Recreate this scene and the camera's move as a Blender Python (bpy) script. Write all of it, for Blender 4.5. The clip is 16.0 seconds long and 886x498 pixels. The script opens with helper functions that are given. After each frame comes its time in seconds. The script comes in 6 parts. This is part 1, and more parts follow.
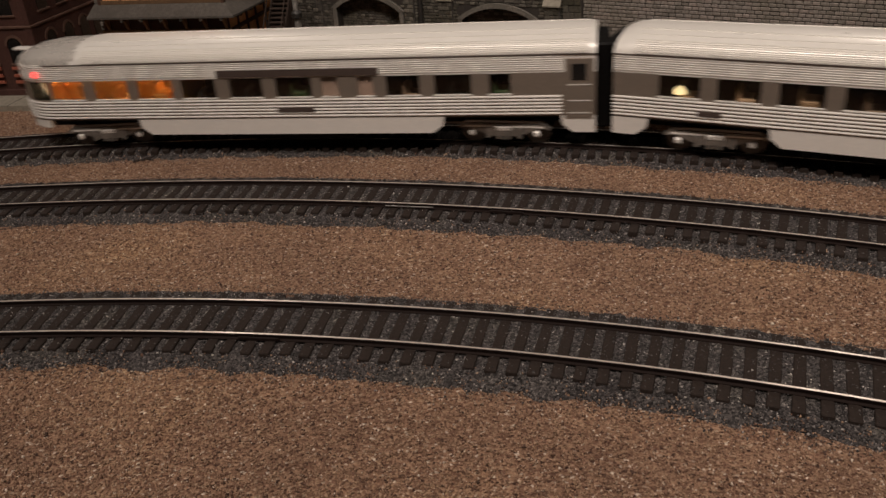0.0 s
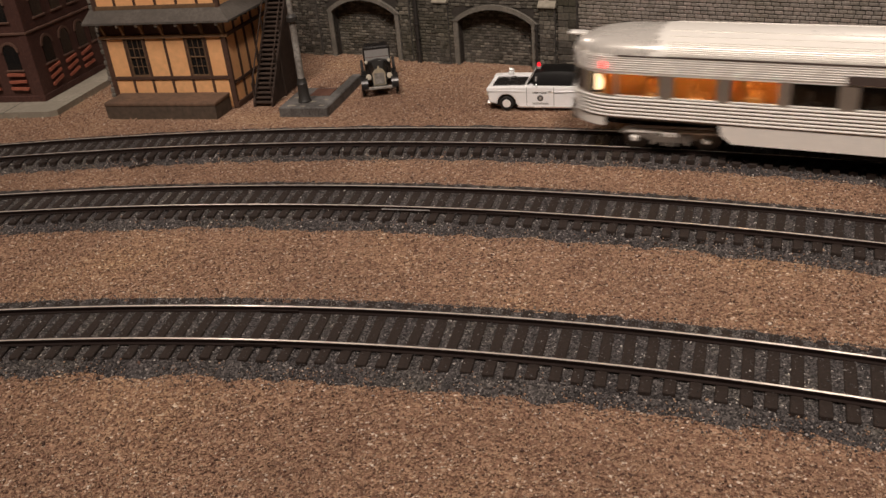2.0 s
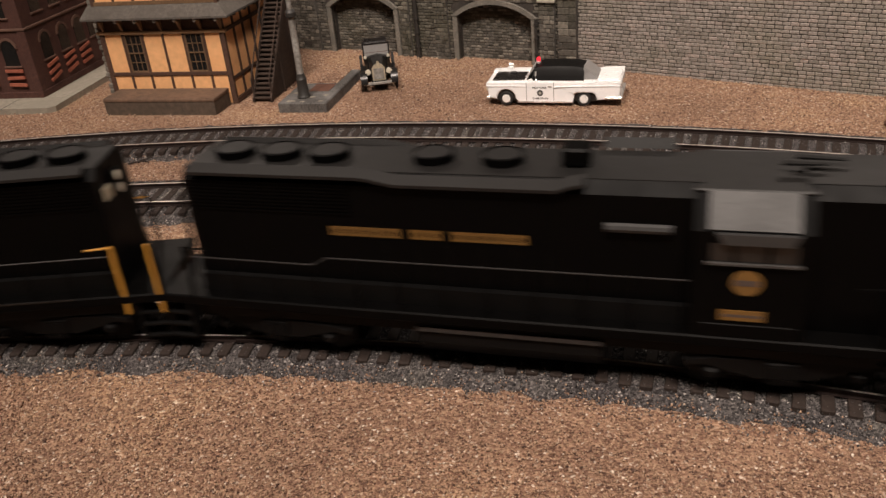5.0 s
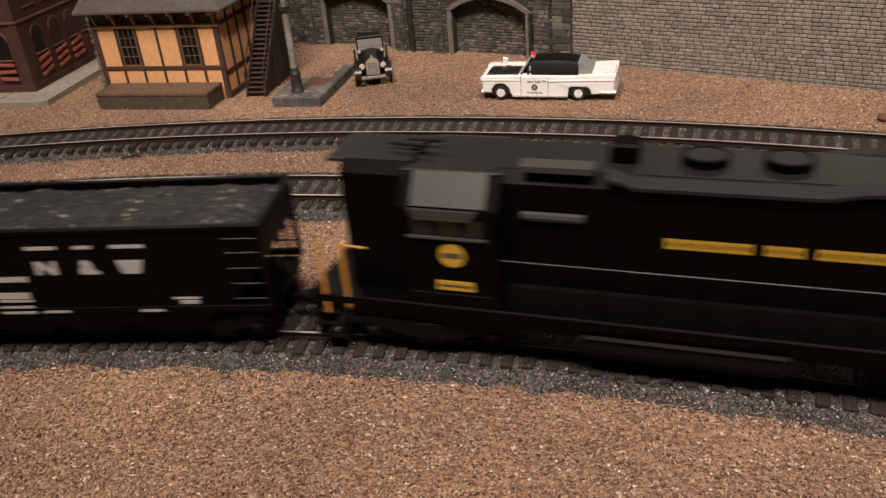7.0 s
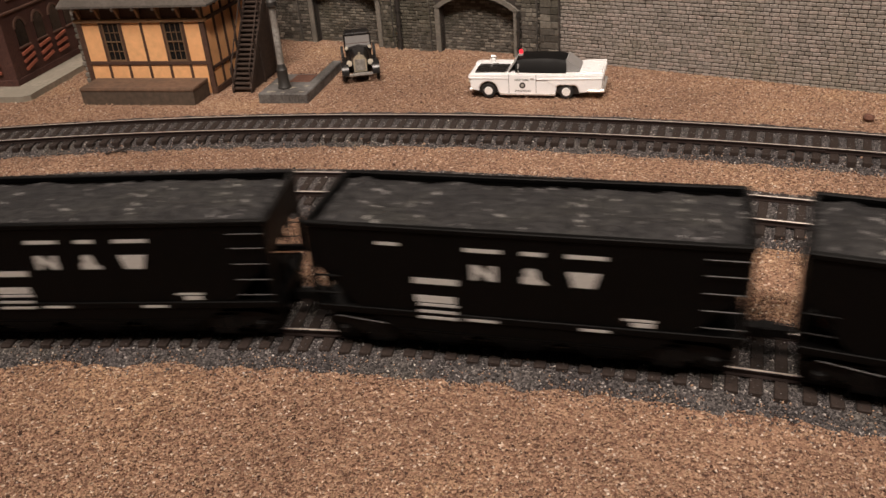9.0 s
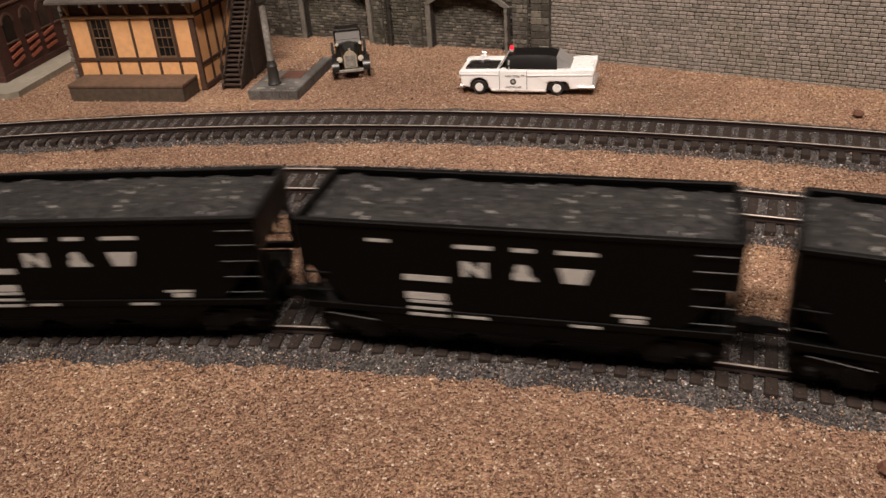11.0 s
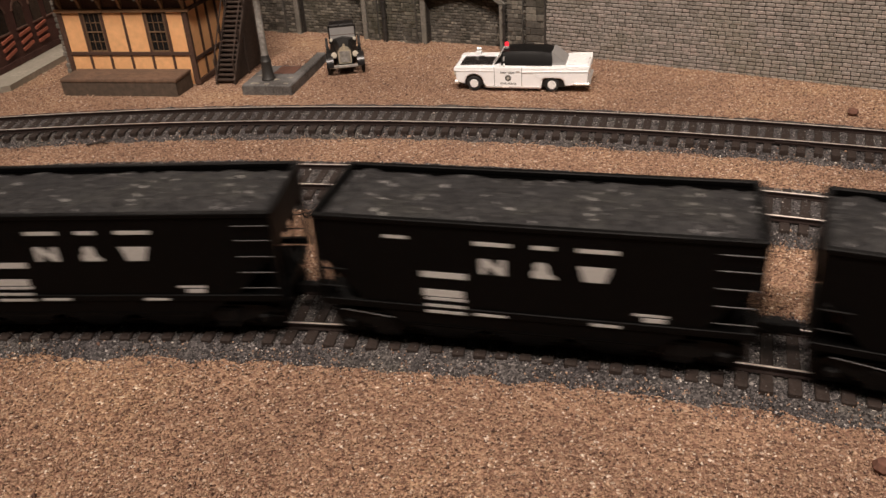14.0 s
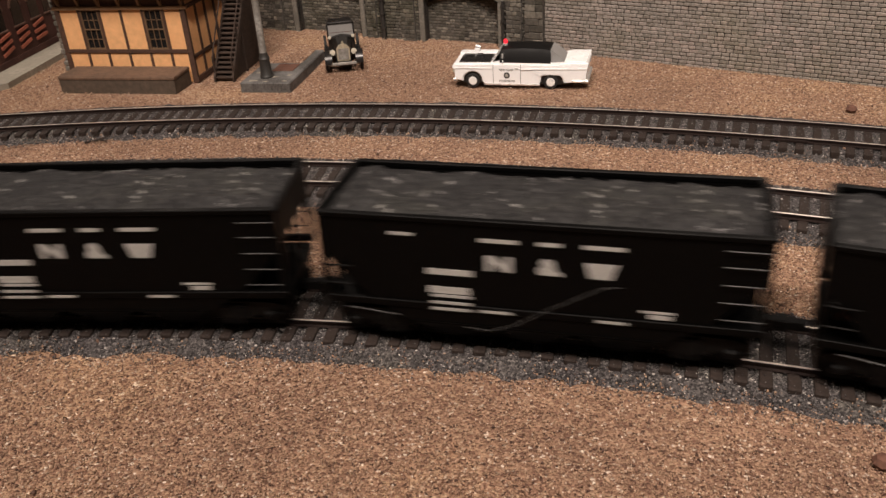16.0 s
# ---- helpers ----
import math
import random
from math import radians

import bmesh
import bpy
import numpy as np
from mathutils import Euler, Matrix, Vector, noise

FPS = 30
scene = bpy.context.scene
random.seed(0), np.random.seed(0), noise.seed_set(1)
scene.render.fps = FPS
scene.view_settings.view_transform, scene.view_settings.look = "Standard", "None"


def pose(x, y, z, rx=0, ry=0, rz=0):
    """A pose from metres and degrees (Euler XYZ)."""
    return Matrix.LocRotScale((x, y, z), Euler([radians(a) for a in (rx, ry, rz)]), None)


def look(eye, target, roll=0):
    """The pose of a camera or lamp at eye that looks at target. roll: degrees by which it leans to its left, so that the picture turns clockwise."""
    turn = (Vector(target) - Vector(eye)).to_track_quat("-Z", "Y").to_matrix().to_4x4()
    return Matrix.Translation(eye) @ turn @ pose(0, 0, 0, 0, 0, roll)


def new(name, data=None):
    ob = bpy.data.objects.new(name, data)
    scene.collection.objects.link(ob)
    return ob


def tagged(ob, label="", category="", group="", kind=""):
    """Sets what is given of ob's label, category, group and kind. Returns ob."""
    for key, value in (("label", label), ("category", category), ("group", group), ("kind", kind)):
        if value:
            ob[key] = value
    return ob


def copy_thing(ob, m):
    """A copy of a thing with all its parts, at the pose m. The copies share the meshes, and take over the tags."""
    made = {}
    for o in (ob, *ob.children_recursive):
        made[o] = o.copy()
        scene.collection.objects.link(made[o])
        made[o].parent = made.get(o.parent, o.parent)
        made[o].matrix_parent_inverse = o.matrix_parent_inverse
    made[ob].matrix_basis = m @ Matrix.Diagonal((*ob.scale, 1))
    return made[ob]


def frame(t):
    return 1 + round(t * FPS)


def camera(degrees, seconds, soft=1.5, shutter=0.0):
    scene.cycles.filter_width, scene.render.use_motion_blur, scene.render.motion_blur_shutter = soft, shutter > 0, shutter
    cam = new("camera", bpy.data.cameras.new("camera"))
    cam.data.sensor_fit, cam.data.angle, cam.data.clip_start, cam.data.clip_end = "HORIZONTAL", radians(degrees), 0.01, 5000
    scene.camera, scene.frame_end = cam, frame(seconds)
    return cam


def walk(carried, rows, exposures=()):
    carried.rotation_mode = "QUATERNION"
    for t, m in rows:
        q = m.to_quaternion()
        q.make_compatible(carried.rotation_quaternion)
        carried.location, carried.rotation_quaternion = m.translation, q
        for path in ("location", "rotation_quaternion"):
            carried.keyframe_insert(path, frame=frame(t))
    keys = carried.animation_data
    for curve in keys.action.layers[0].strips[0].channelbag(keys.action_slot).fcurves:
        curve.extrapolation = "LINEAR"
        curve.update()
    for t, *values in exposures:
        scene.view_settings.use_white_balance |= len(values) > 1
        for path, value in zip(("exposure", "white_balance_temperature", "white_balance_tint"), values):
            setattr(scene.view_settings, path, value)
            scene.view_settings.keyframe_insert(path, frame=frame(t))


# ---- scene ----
MM = 0.001
PATH = [
    (0.0, -0.00082, -0.00092, 0.13149, 61.782, 4.039, -1.685),
    (0.5, -0.00008, -0.00063, 0.13185, 61.700, 4.348, -1.704),
    (1.0, -0.00007, -0.00063, 0.13205, 61.733, 4.396, -1.912),
    (1.5, -0.00010, -0.00040, 0.13207, 61.757, 4.506, -1.990),
    (2.0, 0.00011, -0.00023, 0.13215, 61.770, 4.609, -2.043),
    (2.5, 0.00046, 0.00007, 0.13203, 61.974, 4.381, -2.177),
    (3.0, 0.00000, -0.00000, 0.13166, 62.081, 4.261, -2.254),
    (3.5, 0.00004, -0.00019, 0.13227, 62.005, 4.597, -2.182),
    (4.0, -0.00000, -0.00014, 0.13241, 61.789, 4.697, -2.125),
    (6.5, -0.00113, 0.00068, 0.13143, 61.150, 4.687, -2.448),
    (7.0, -0.00114, 0.00039, 0.13168, 61.077, 4.534, -2.635),
    (7.5, -0.00123, 0.00086, 0.13095, 61.020, 4.356, -2.839),
    (8.0, -0.00148, 0.00102, 0.13064, 60.981, 4.223, -3.063),
    (8.5, -0.00098, 0.00136, 0.13099, 60.986, 4.010, -3.301),
    (9.0, -0.00169, 0.00110, 0.13038, 61.004, 3.843, -3.354),
    (11.5, -0.00146, 0.00188, 0.12974, 60.716, 3.556, -4.109),
    (12.0, -0.00169, 0.00236, 0.12915, 60.712, 3.379, -4.253),
    (12.5, -0.00170, 0.00217, 0.12914, 60.704, 3.270, -4.280),
    (13.0, -0.00197, 0.00214, 0.12902, 60.645, 3.318, -4.182),
    (13.5, -0.00201, 0.00193, 0.12915, 60.551, 3.374, -4.150),
    (14.0, -0.00185, 0.00226, 0.12913, 60.568, 3.260, -4.223),
    (14.5, -0.00259, 0.00190, 0.12872, 60.627, 3.078, -4.265),
    (15.0, -0.00258, 0.00200, 0.12880, 60.588, 2.978, -4.338),
    (15.5, -0.00270, 0.00215, 0.12833, 60.497, 3.026, -4.351),
    (16.0, -0.00225, 0.00214, 0.12874, 60.449, 3.239, -4.363),
]
cam = camera(55.875, 16.0, soft=1.5, shutter=0.68)
walk(cam, [(t, pose(x, y, z, a, b, c)) for t, x, y, z, a, b, c in PATH],
     [(0.0, -0.78), (1.0, -0.79), (1.5, -0.77), (2.0, -0.2), (2.5, -0.13), (3.0, 0.28), (3.5, 0.35), (4.0, 0.35), (6.5, 0.32), (9.0, 0.35), (16.0, 0.35)])

# ---- light: a warm lamp-lit hobby room ----
world = bpy.data.worlds.new("room_air")
scene.world = world
world.use_nodes = True
world.node_tree.nodes["Background"].inputs[0].default_value = (1.0, 0.72, 0.5, 1)
world.node_tree.nodes["Background"].inputs[1].default_value = 0.06


def room_lamp(x, y, z, target, size, watts, colour):
    data = bpy.data.lights.new("room_lamp", "AREA")
    data.shape, data.size, data.energy, data.color = "DISK", size, watts, colour
    ob = new("room_lamp", data)
    ob.matrix_world = look((x, y, z), target)
    return ob


LAMP = (1.0, 0.845, 0.735)
room_lamp(-0.34, -0.25, 1.35, (-0.14, 0.48, 0.0), 0.40, 15.0, LAMP)
# two ceiling lamps beyond the layout, which glint on the rails
room_lamp(-0.75, 2.60, 1.50, (0.0, 0.2, 0.0), 0.15, 5.0, LAMP)
room_lamp(1.10, 1.95, 1.50, (0.1, 0.15, 0.0), 0.15, 5.0, LAMP)

# an unseen spot added over the operator's shoulder, its soft cone centred on the curve
spot = bpy.data.lights.new("reflector_lamp", "SPOT")
# the cone's falloff stands in for the shade at the near left
spot.energy, spot.color, spot.spot_size, spot.spot_blend, spot.shadow_soft_size = 50.0, LAMP, radians(46), 1.0, 0.07
spot_ob = new("reflector_lamp", spot)
spot_ob.matrix_world = look((0.14, -0.44, 1.14), (0.20, 0.45, 0.0))


# ---- materials ----
def ramp(nt, fac, stops):
    n = nt.nodes.new("ShaderNodeValToRGB")
    n.color_ramp.elements[0].position, n.color_ramp.elements[0].color = stops[0][0], (*stops[0][1], 1)
    n.color_ramp.elements[1].position, n.color_ramp.elements[1].color = stops[-1][0], (*stops[-1][1], 1)
    for pos, col in stops[1:-1]:
        n.color_ramp.elements.new(pos).color = (*col, 1)
    nt.links.new(fac, n.inputs[0])
    return n.outputs[0]


def tex(nt, kind, scale, detail=4.0, space="Object", rough=0.6):
    """A noise or voronoi texture in object space; scale is in features per metre."""
    c = nt.nodes.new("ShaderNodeTexCoord")
    n = nt.nodes.new("ShaderNodeTexNoise" if kind == "noise" else "ShaderNodeTexVoronoi")
    n.inputs["Scale"].default_value = scale
    if kind == "noise":
        n.inputs["Detail"].default_value, n.inputs["Roughness"].default_value = detail, rough
    nt.links.new(c.outputs[space], n.inputs["Vector"])
    return n


def mixc(nt, fac, a, b, mode="MIX"):
    n = nt.nodes.new("ShaderNodeMix")
    n.data_type, n.blend_type = "RGBA", mode
    for sock, v in ((n.inputs[0], fac), (n.inputs[6], a), (n.inputs[7], b)):
        if hasattr(v, "is_output"):
            nt.links.new(v, sock)
        elif isinstance(v, (int, float)):
            sock.default_value = v
        else:
            sock.default_value = (*v, 1)
    return n.outputs[2]


def bump(nt, height, bsdf, strength, dist):
    n = nt.nodes.new("ShaderNodeBump")
    n.inputs["Strength"].default_value, n.inputs["Distance"].default_value = strength, dist
    nt.links.new(height, n.inputs["Height"])
    nt.links.new(n.outputs[0], bsdf.inputs["Normal"])


def material(name, colour, rough=0.6, metal=0.0, vary=0.25, scale=300.0, relief=0.15, dirt=None, spec=0.5):
    """A surface with fine grain, larger stains and a little relief. Scales in features per metre."""
    m = bpy.data.materials.new(name)
    m.use_nodes = True
    nt = m.node_tree
    b = nt.nodes["Principled BSDF"]
    b.inputs["Metallic"].default_value, b.inputs["Specular IOR Level"].default_value = metal, spec
    fine, broad = tex(nt, "noise", scale * 4, 3), tex(nt, "noise", scale * 0.35, 5)
    lo = tuple(c * (1 - vary) for c in colour)
    hi = tuple(min(1, c * (1 + vary)) for c in colour)
    base = ramp(nt, fine.outputs[0], [(0.3, lo), (0.7, hi)])
    stain = ramp(nt, broad.outputs[0], [(0.42, (0, 0, 0)), (0.68, (1, 1, 1))])
    base = mixc(nt, stain, base, dirt or tuple(c * (1 - 0.6 * vary) for c in colour))
    nt.links.new(base, b.inputs["Base Color"])
    r = ramp(nt, broad.outputs[0], [(0.3, (max(0, rough - 0.08),) * 3), (0.7, (min(1, rough + 0.08),) * 3)])
    nt.links.new(r, b.inputs["Roughness"])
    if relief:
        bump(nt, fine.outputs[0], b, relief, 0.0003)
    return m


def grit_material(name, stops, grain, patch, rough=0.95, relief=1.0):
    """Loose scenic grit: each grain its own colour, with broad patches."""
    m = bpy.data.materials.new(name)
    m.use_nodes = True
    nt = m.node_tree
    b = nt.nodes["Principled BSDF"]
    b.inputs["Roughness"].default_value, b.inputs["Specular IOR Level"].default_value = rough, 0.25
    v, n = tex(nt, "voronoi", grain), tex(nt, "noise", patch, 5)
    v.inputs["Randomness"].default_value = 1.0
    sep = nt.nodes.new("ShaderNodeSeparateColor")
    nt.links.new(v.outputs["Color"], sep.inputs[0])
    col = ramp(nt, sep.outputs[0], stops)
    shade = ramp(nt, n.outputs[0], [(0.3, (0.70, 0.67, 0.68)), (0.52, (0.98, 0.95, 0.93)), (0.72, (1.20, 1.18, 1.04))])
    nt.links.new(mixc(nt, 1.0, col, shade, "MULTIPLY"), b.inputs["Base Color"])
    inv = ramp(nt, v.outputs["Distance"], [(0.0, (1, 1, 1)), (0.75, (0, 0, 0))])
    bump(nt, inv, b, relief, 0.0006)
    return m


BROWN = [(0.0, (0.075, 0.044, 0.034)), (0.13, (0.22, 0.125, 0.088)), (0.55, (0.38, 0.24, 0.163)), (0.92, (0.49, 0.335, 0.225)), (0.97, (0.58, 0.45, 0.345)), (1.0, (0.86, 0.74, 0.62))]
GREY = [(0.0, (0.028, 0.026, 0.027)), (0.4, (0.070, 0.066, 0.067)), (0.8, (0.145, 0.135, 0.134)), (0.945, (0.21, 0.197, 0.192)), (0.975, (0.30, 0.285, 0.28)), (1.0, (0.75, 0.71, 0.67))]
M_SOIL = grit_material("brown_grit", BROWN, 1500, 14)
M_BALLAST = grit_material("grey_ballast", GREY, 2000, 40)
M_TIE = material("tie_brown", (0.030, 0.0215, 0.018), 0.8, vary=0.35, scale=250, spec=0.25)
M_RAIL = material("rail_rust", (0.017, 0.0105, 0.009), 0.65, spec=0.2)
M_RAILTOP = material("rail_head_steel", (0.82, 0.74, 0.66), 0.34, metal=0.5, vary=0.15, relief=0.05)
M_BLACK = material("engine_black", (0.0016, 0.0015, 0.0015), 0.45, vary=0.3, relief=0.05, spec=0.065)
M_SILVER = material("silver_paint", (0.90, 0.875, 0.83), 0.40, metal=0.15, vary=0.06, relief=0.03)


# ---- mesh tools, in millimetres ----
class Shape:
    """Collects geometry in millimetres; faces carry a material slot."""

    def __init__(self):
        self.v, self.f, self.m = [], [], []

    def add(self, verts, faces, slot=0):
        k = len(self.v)
        self.v += [tuple(p) for p in verts]
        self.f += [tuple(k + i for i in f) for f in faces]
        self.m += [slot] * len(faces)
        return self

    def box(self, x0, x1, y0, y1, z0, z1, slot=0, b=0.0, turn=None):
        """A box, its edges chamfered by b; turn is a matrix applied to it."""
        if b <= 0:
            vs = [(x, y, z) for z in (z0, z1) for x, y in ((x0, y0), (x1, y0), (x1, y1), (x0, y1))]
            fs = [(3, 2, 1, 0), (4, 5, 6, 7), (0, 1, 5, 4), (1, 2, 6, 5), (2, 3, 7, 6), (3, 0, 4, 7)]
        else:
            vs, fs = [], []
            for z, ins in ((z0, b), (z0 + b, 0), (z1 - b, 0), (z1, b)):
                c = 0 if ins else b
                a0, a1, c0, c1 = x0 + ins, x1 - ins, y0 + ins, y1 - ins
                vs += [(a0 + c, c0, z), (a1 - c, c0, z), (a1, c0 + c, z), (a1, c1 - c, z), (a1 - c, c1, z), (a0 + c, c1, z), (a0, c1 - c, z), (a0, c0 + c, z)]
            fs.append(tuple(range(7, -1, -1)))
            fs.append(tuple(range(24, 32)))
            for r in range(3):
                fs += [(8 * r + i, 8 * r + (i + 1) % 8, 8 * r + 8 + (i + 1) % 8, 8 * r + 8 + i) for i in range(8)]
        if turn is not None:
            vs = [turn @ Vector(p) for p in vs]
        return self.add(vs, fs, slot)

    def prism(self, outline, a, b, axis="y", slot=0):
        """A convex or plain outline drawn in the plane across axis, from a to b along it."""
        put = {"x": lambda u, w, s: (s, u, w), "y": lambda u, w, s: (u, s, w), "z": lambda u, w, s: (u, w, s)}[axis]
        n = len(outline)
        vs = [put(u, w, s) for s in (a, b) for u, w in outline]
        fs = [tuple(range(n)), tuple(range(2 * n - 1, n - 1, -1))]
        fs += [(i, i + n, (i + 1) % n + n, (i + 1) % n) for i in range(n)]
        return self.add(vs, fs, slot)

    def rod(self, p, q, r, seg=8, slot=0, r2=None):
        """A round rod from p to q; r2 is the radius at q."""
        p, q = Vector(p), Vector(q)
        w = (q - p).normalized()
        u = w.orthogonal().normalized()
        v = w.cross(u)
        r2 = r if r2 is None else r2
        vs = []
        for c, rad in ((p, r), (q, r2)):
            vs += [c + rad * (math.cos(k * math.tau / seg) * u + math.sin(k * math.tau / seg) * v) for k in range(seg)]
        fs = [tuple(range(seg - 1, -1, -1)), tuple(range(seg, 2 * seg))]
        fs += [(i, (i + 1) % seg, (i + 1) % seg + seg, i + seg) for i in range(seg)]
        return self.add(vs, fs, slot)

    def lathe(self, rings, centre, axis="z", seg=14, slot=0):
        """Rings of (radius, height) turned about an axis through centre."""
        vs = []
        for r, h in rings:
            for k in range(seg):
                c, s = r * math.cos(k * math.tau / seg), r * math.sin(k * math.tau / seg)
                d = {"z": (c, s, h), "y": (c, h, s), "x": (h, c, s)}[axis]
                vs.append((centre[0] + d[0], centre[1] + d[1], centre[2] + d[2]))
        fs = [tuple(range(seg)), tuple(range((len(rings) - 1) * seg, len(rings) * seg))]
        for j in range(len(rings) - 1):
            fs += [(j * seg + i, j * seg + (i + 1) % seg, (j + 1) * seg + (i + 1) % seg, (j + 1) * seg + i) for i in range(seg)]
        return self.add(vs, fs, slot)

    def loft(self, sections, slot=0, caps=True, closed=True):
        """Joins equal-length rings of points."""
        n = len(sections[0])
        vs = [p for s in sections for p in s]
        m = n if closed else n - 1
        fs = [(j * n + i, j * n + (i + 1) % n, (j + 1) * n + (i + 1) % n, (j + 1) * n + i) for j in range(len(sections) - 1) for i in range(m)]
        if caps:
            fs += [tuple(range(n)), tuple(range((len(sections) - 1) * n, len(sections) * n))]
        return self.add(vs, fs, slot)

    def mesh(self, name, mats, smooth=False):
        me = bpy.data.meshes.new(name)
        me.from_pydata([(x * MM, y * MM, z * MM) for x, y, z in self.v], [], self.f)
        for mt in mats:
            me.materials.append(mt)
        me.polygons.foreach_set("material_index", self.m)
        if smooth:
            me.polygons.foreach_set("use_smooth", [True] * len(self.f))
        bm = bmesh.new()
        bm.from_mesh(me)
        bmesh.ops.recalc_face_normals(bm, faces=bm.faces)
        bm.to_mesh(me)
        bm.free()
        if smooth:
            me.set_sharp_from_angle(angle=radians(38))
        return me


def part(name, shape, mats, parent=None, label="", smooth=False, at=None):
    """Links a Shape as one mesh object, under parent if given."""
    mats = mats if isinstance(mats, (list, tuple)) else [mats]
    ob = new(name, shape.mesh(name, mats, smooth) if isinstance(shape, Shape) else shape)
    if parent is not None:
        ob.parent = parent
    if at is not None:
        ob.matrix_basis = at
    return tagged(ob, label)


def thing(name, label, category, group="", kind="", at=None):
    ob = new(name)
    ob.empty_display_size = 0.01
    if at is not None:
        ob.matrix_basis = at
    return tagged(ob, label, category, group, kind)


def mm(x, y, z=0, rz=0, rx=0, ry=0):
    return pose(x * MM, y * MM, z * MM, rx, ry, rz)


# ---- the plan: three tracks on circles (centre x, y, radius in mm) ----
NEAR, MID, FAR = (-199.7, -521.5, 739.3), (-234.5, -512.7, 825.0), (-231.7, -514.8, 889.4)
RAIL_TOP, TIE_TOP = 4.6, 2.95


def on_circle(circle, s, off=0.0, z=0.0):
    """The pose at arc length s (mm), x along the track, y outwards."""
    cx, cy, r = circle
    a = s / r
    return mm(cx + (r + off) * math.sin(a), cy + (r + off) * math.cos(a), z, -math.degrees(a))


# ---- ground ----
def build_ground():
    sh = Shape()
    n = 90
    xs = [-1400 + 2800 * i / n for i in range(n + 1)]
    ys = [-1600 + 2800 * i / n for i in range(n + 1)]
    vs = [(x, y, 0.5 * noise.noise((x / 60, y / 60, 0)) - 0.3) for y in ys for x in xs]
    fs = [(j * (n + 1) + i, j * (n + 1) + i + 1, (j + 1) * (n + 1) + i + 1, (j + 1) * (n + 1) + i) for j in range(n) for i in range(n)]
    sh.add(vs, fs)
    tagged(part("ground", sh, M_SOIL, smooth=True), "brown fine grit scenic ground of the layout", "ground", kind="structure")


def ring_strip(circle, inner, outer, z, jag, seg=2400):
    """A low bed of ballast with ragged edges round a circle."""
    cx, cy, r = circle
    sec = []
    for k in range(seg):
        a = k * math.tau / seg
        ca, sa = math.cos(a), math.sin(a)
        q = (ca * r / 9, sa * r / 9, circle[2] * 0.01)
        i = inner + jag * noise.noise(q) + 0.5 * jag * noise.noise(tuple(3.1 * c for c in q)) + 0.75 * jag * noise.noise(tuple(13.0 * c for c in q))
        o = outer + jag * noise.noise((q[0], q[1], 9.0)) + 0.5 * jag * noise.noise((3.1 * q[0], 3.1 * q[1], 5.0)) + 0.75 * jag * noise.noise((13.0 * q[0], 13.0 * q[1], 7.0))
        sec.append([(cx + (r + d) * sa, cy + (r + d) * ca, h) for d, h in ((i - 1.5, -0.6), (i, 0.35), (i + 4.5, z - 0.5), (o - 2.6, z + 0.35), (o, 0.5), (o + 1.5, -0.6))])
    sh = Shape()
    n = 6
    vs = [p for s in sec for p in s]
    fs = [(j * n + i, j * n + i + 1, ((j + 1) % seg) * n + i + 1, ((j + 1) % seg) * n + i) for j in range(seg) for i in range(n - 1)]
    return sh.add(vs, fs)


TIE = Shape().box(-1.55, 1.55, -15.3, 15.3, -0.6, TIE_TOP, b=0.25).mesh("tie", [M_TIE])
PITCH = 5.78


def build_track(circle, visible, label):
    cx, cy, r = circle
    t = thing("railway_track", label, "railway track", "concentric railway tracks")
    for off in (-8.65, 8.65):
        prof = [(-1.0, TIE_TOP), (-1.0, 3.12), (-0.24, 3.3), (-0.24, 3.95), (-0.44, 4.12), (-0.44, RAIL_TOP - 0.08), (-0.34, RAIL_TOP),
                (0.34, RAIL_TOP), (0.44, RAIL_TOP - 0.08), (0.44, 4.12), (0.24, 3.95), (0.24, 3.3), (1.0, 3.12), (1.0, TIE_TOP)]
        sh, n, seg = Shape(), len(prof), 720
        for k in range(seg):
            a = k * math.tau / seg
            sh.v += [(cx + (r + off + d) * math.sin(a), cy + (r + off + d) * math.cos(a), z) for d, z in prof]
        for j in range(seg):
            for i in range(n - 1):
                sh.f.append((j * n + i, j * n + i + 1, ((j + 1) % seg) * n + i + 1, ((j + 1) % seg) * n + i))
                sh.m.append(1 if i == 6 else 0)
        part("rail", sh, [M_RAIL, M_RAILTOP], t, "steel rail with a bright worn head")
    count = int(math.tau * r / PITCH)
    rng, rest = random.Random(int(r)), Shape()
    for k in range(count):
        s = k * math.tau * r / count
        s = s if s < math.pi * r else s - math.tau * r
        if visible[0] < s < visible[1]:
            m = on_circle(circle, s + rng.uniform(-0.25, 0.25), rng.uniform(-0.4, 0.4)) @ pose(0, 0, 0, 0, 0, rng.uniform(-1.2, 1.2))
            part("tie", TIE, M_TIE, t, at=m)
        else:
            m = on_circle(circle, s)
            m.translation /= MM
            rest.box(-1.55, 1.55, -15.3, 15.3, -0.6, TIE_TOP, turn=m)
    tagged(part("tie_row", rest, M_TIE, t), kind="stuff")


build_ground()
for circle, inner in ((NEAR, -19.2), (MID, -18.4), (FAR, -16.8)):
    tagged(part("ballast", ring_strip(circle, inner, 17.4, 2.6, 2.4), M_BALLAST, smooth=True), "dark grey fine crushed-stone ballast bed under the track", "ballast", kind="structure")
build_track(NEAR, (40, 330), "curved model railway track on dark ballast, brown ties and bright railheads")
build_track(MID, (30, 420), "curved model railway track between two others, dark brown ties")
build_track(FAR, (10, 500), "curved model railway track beside the street and buildings")


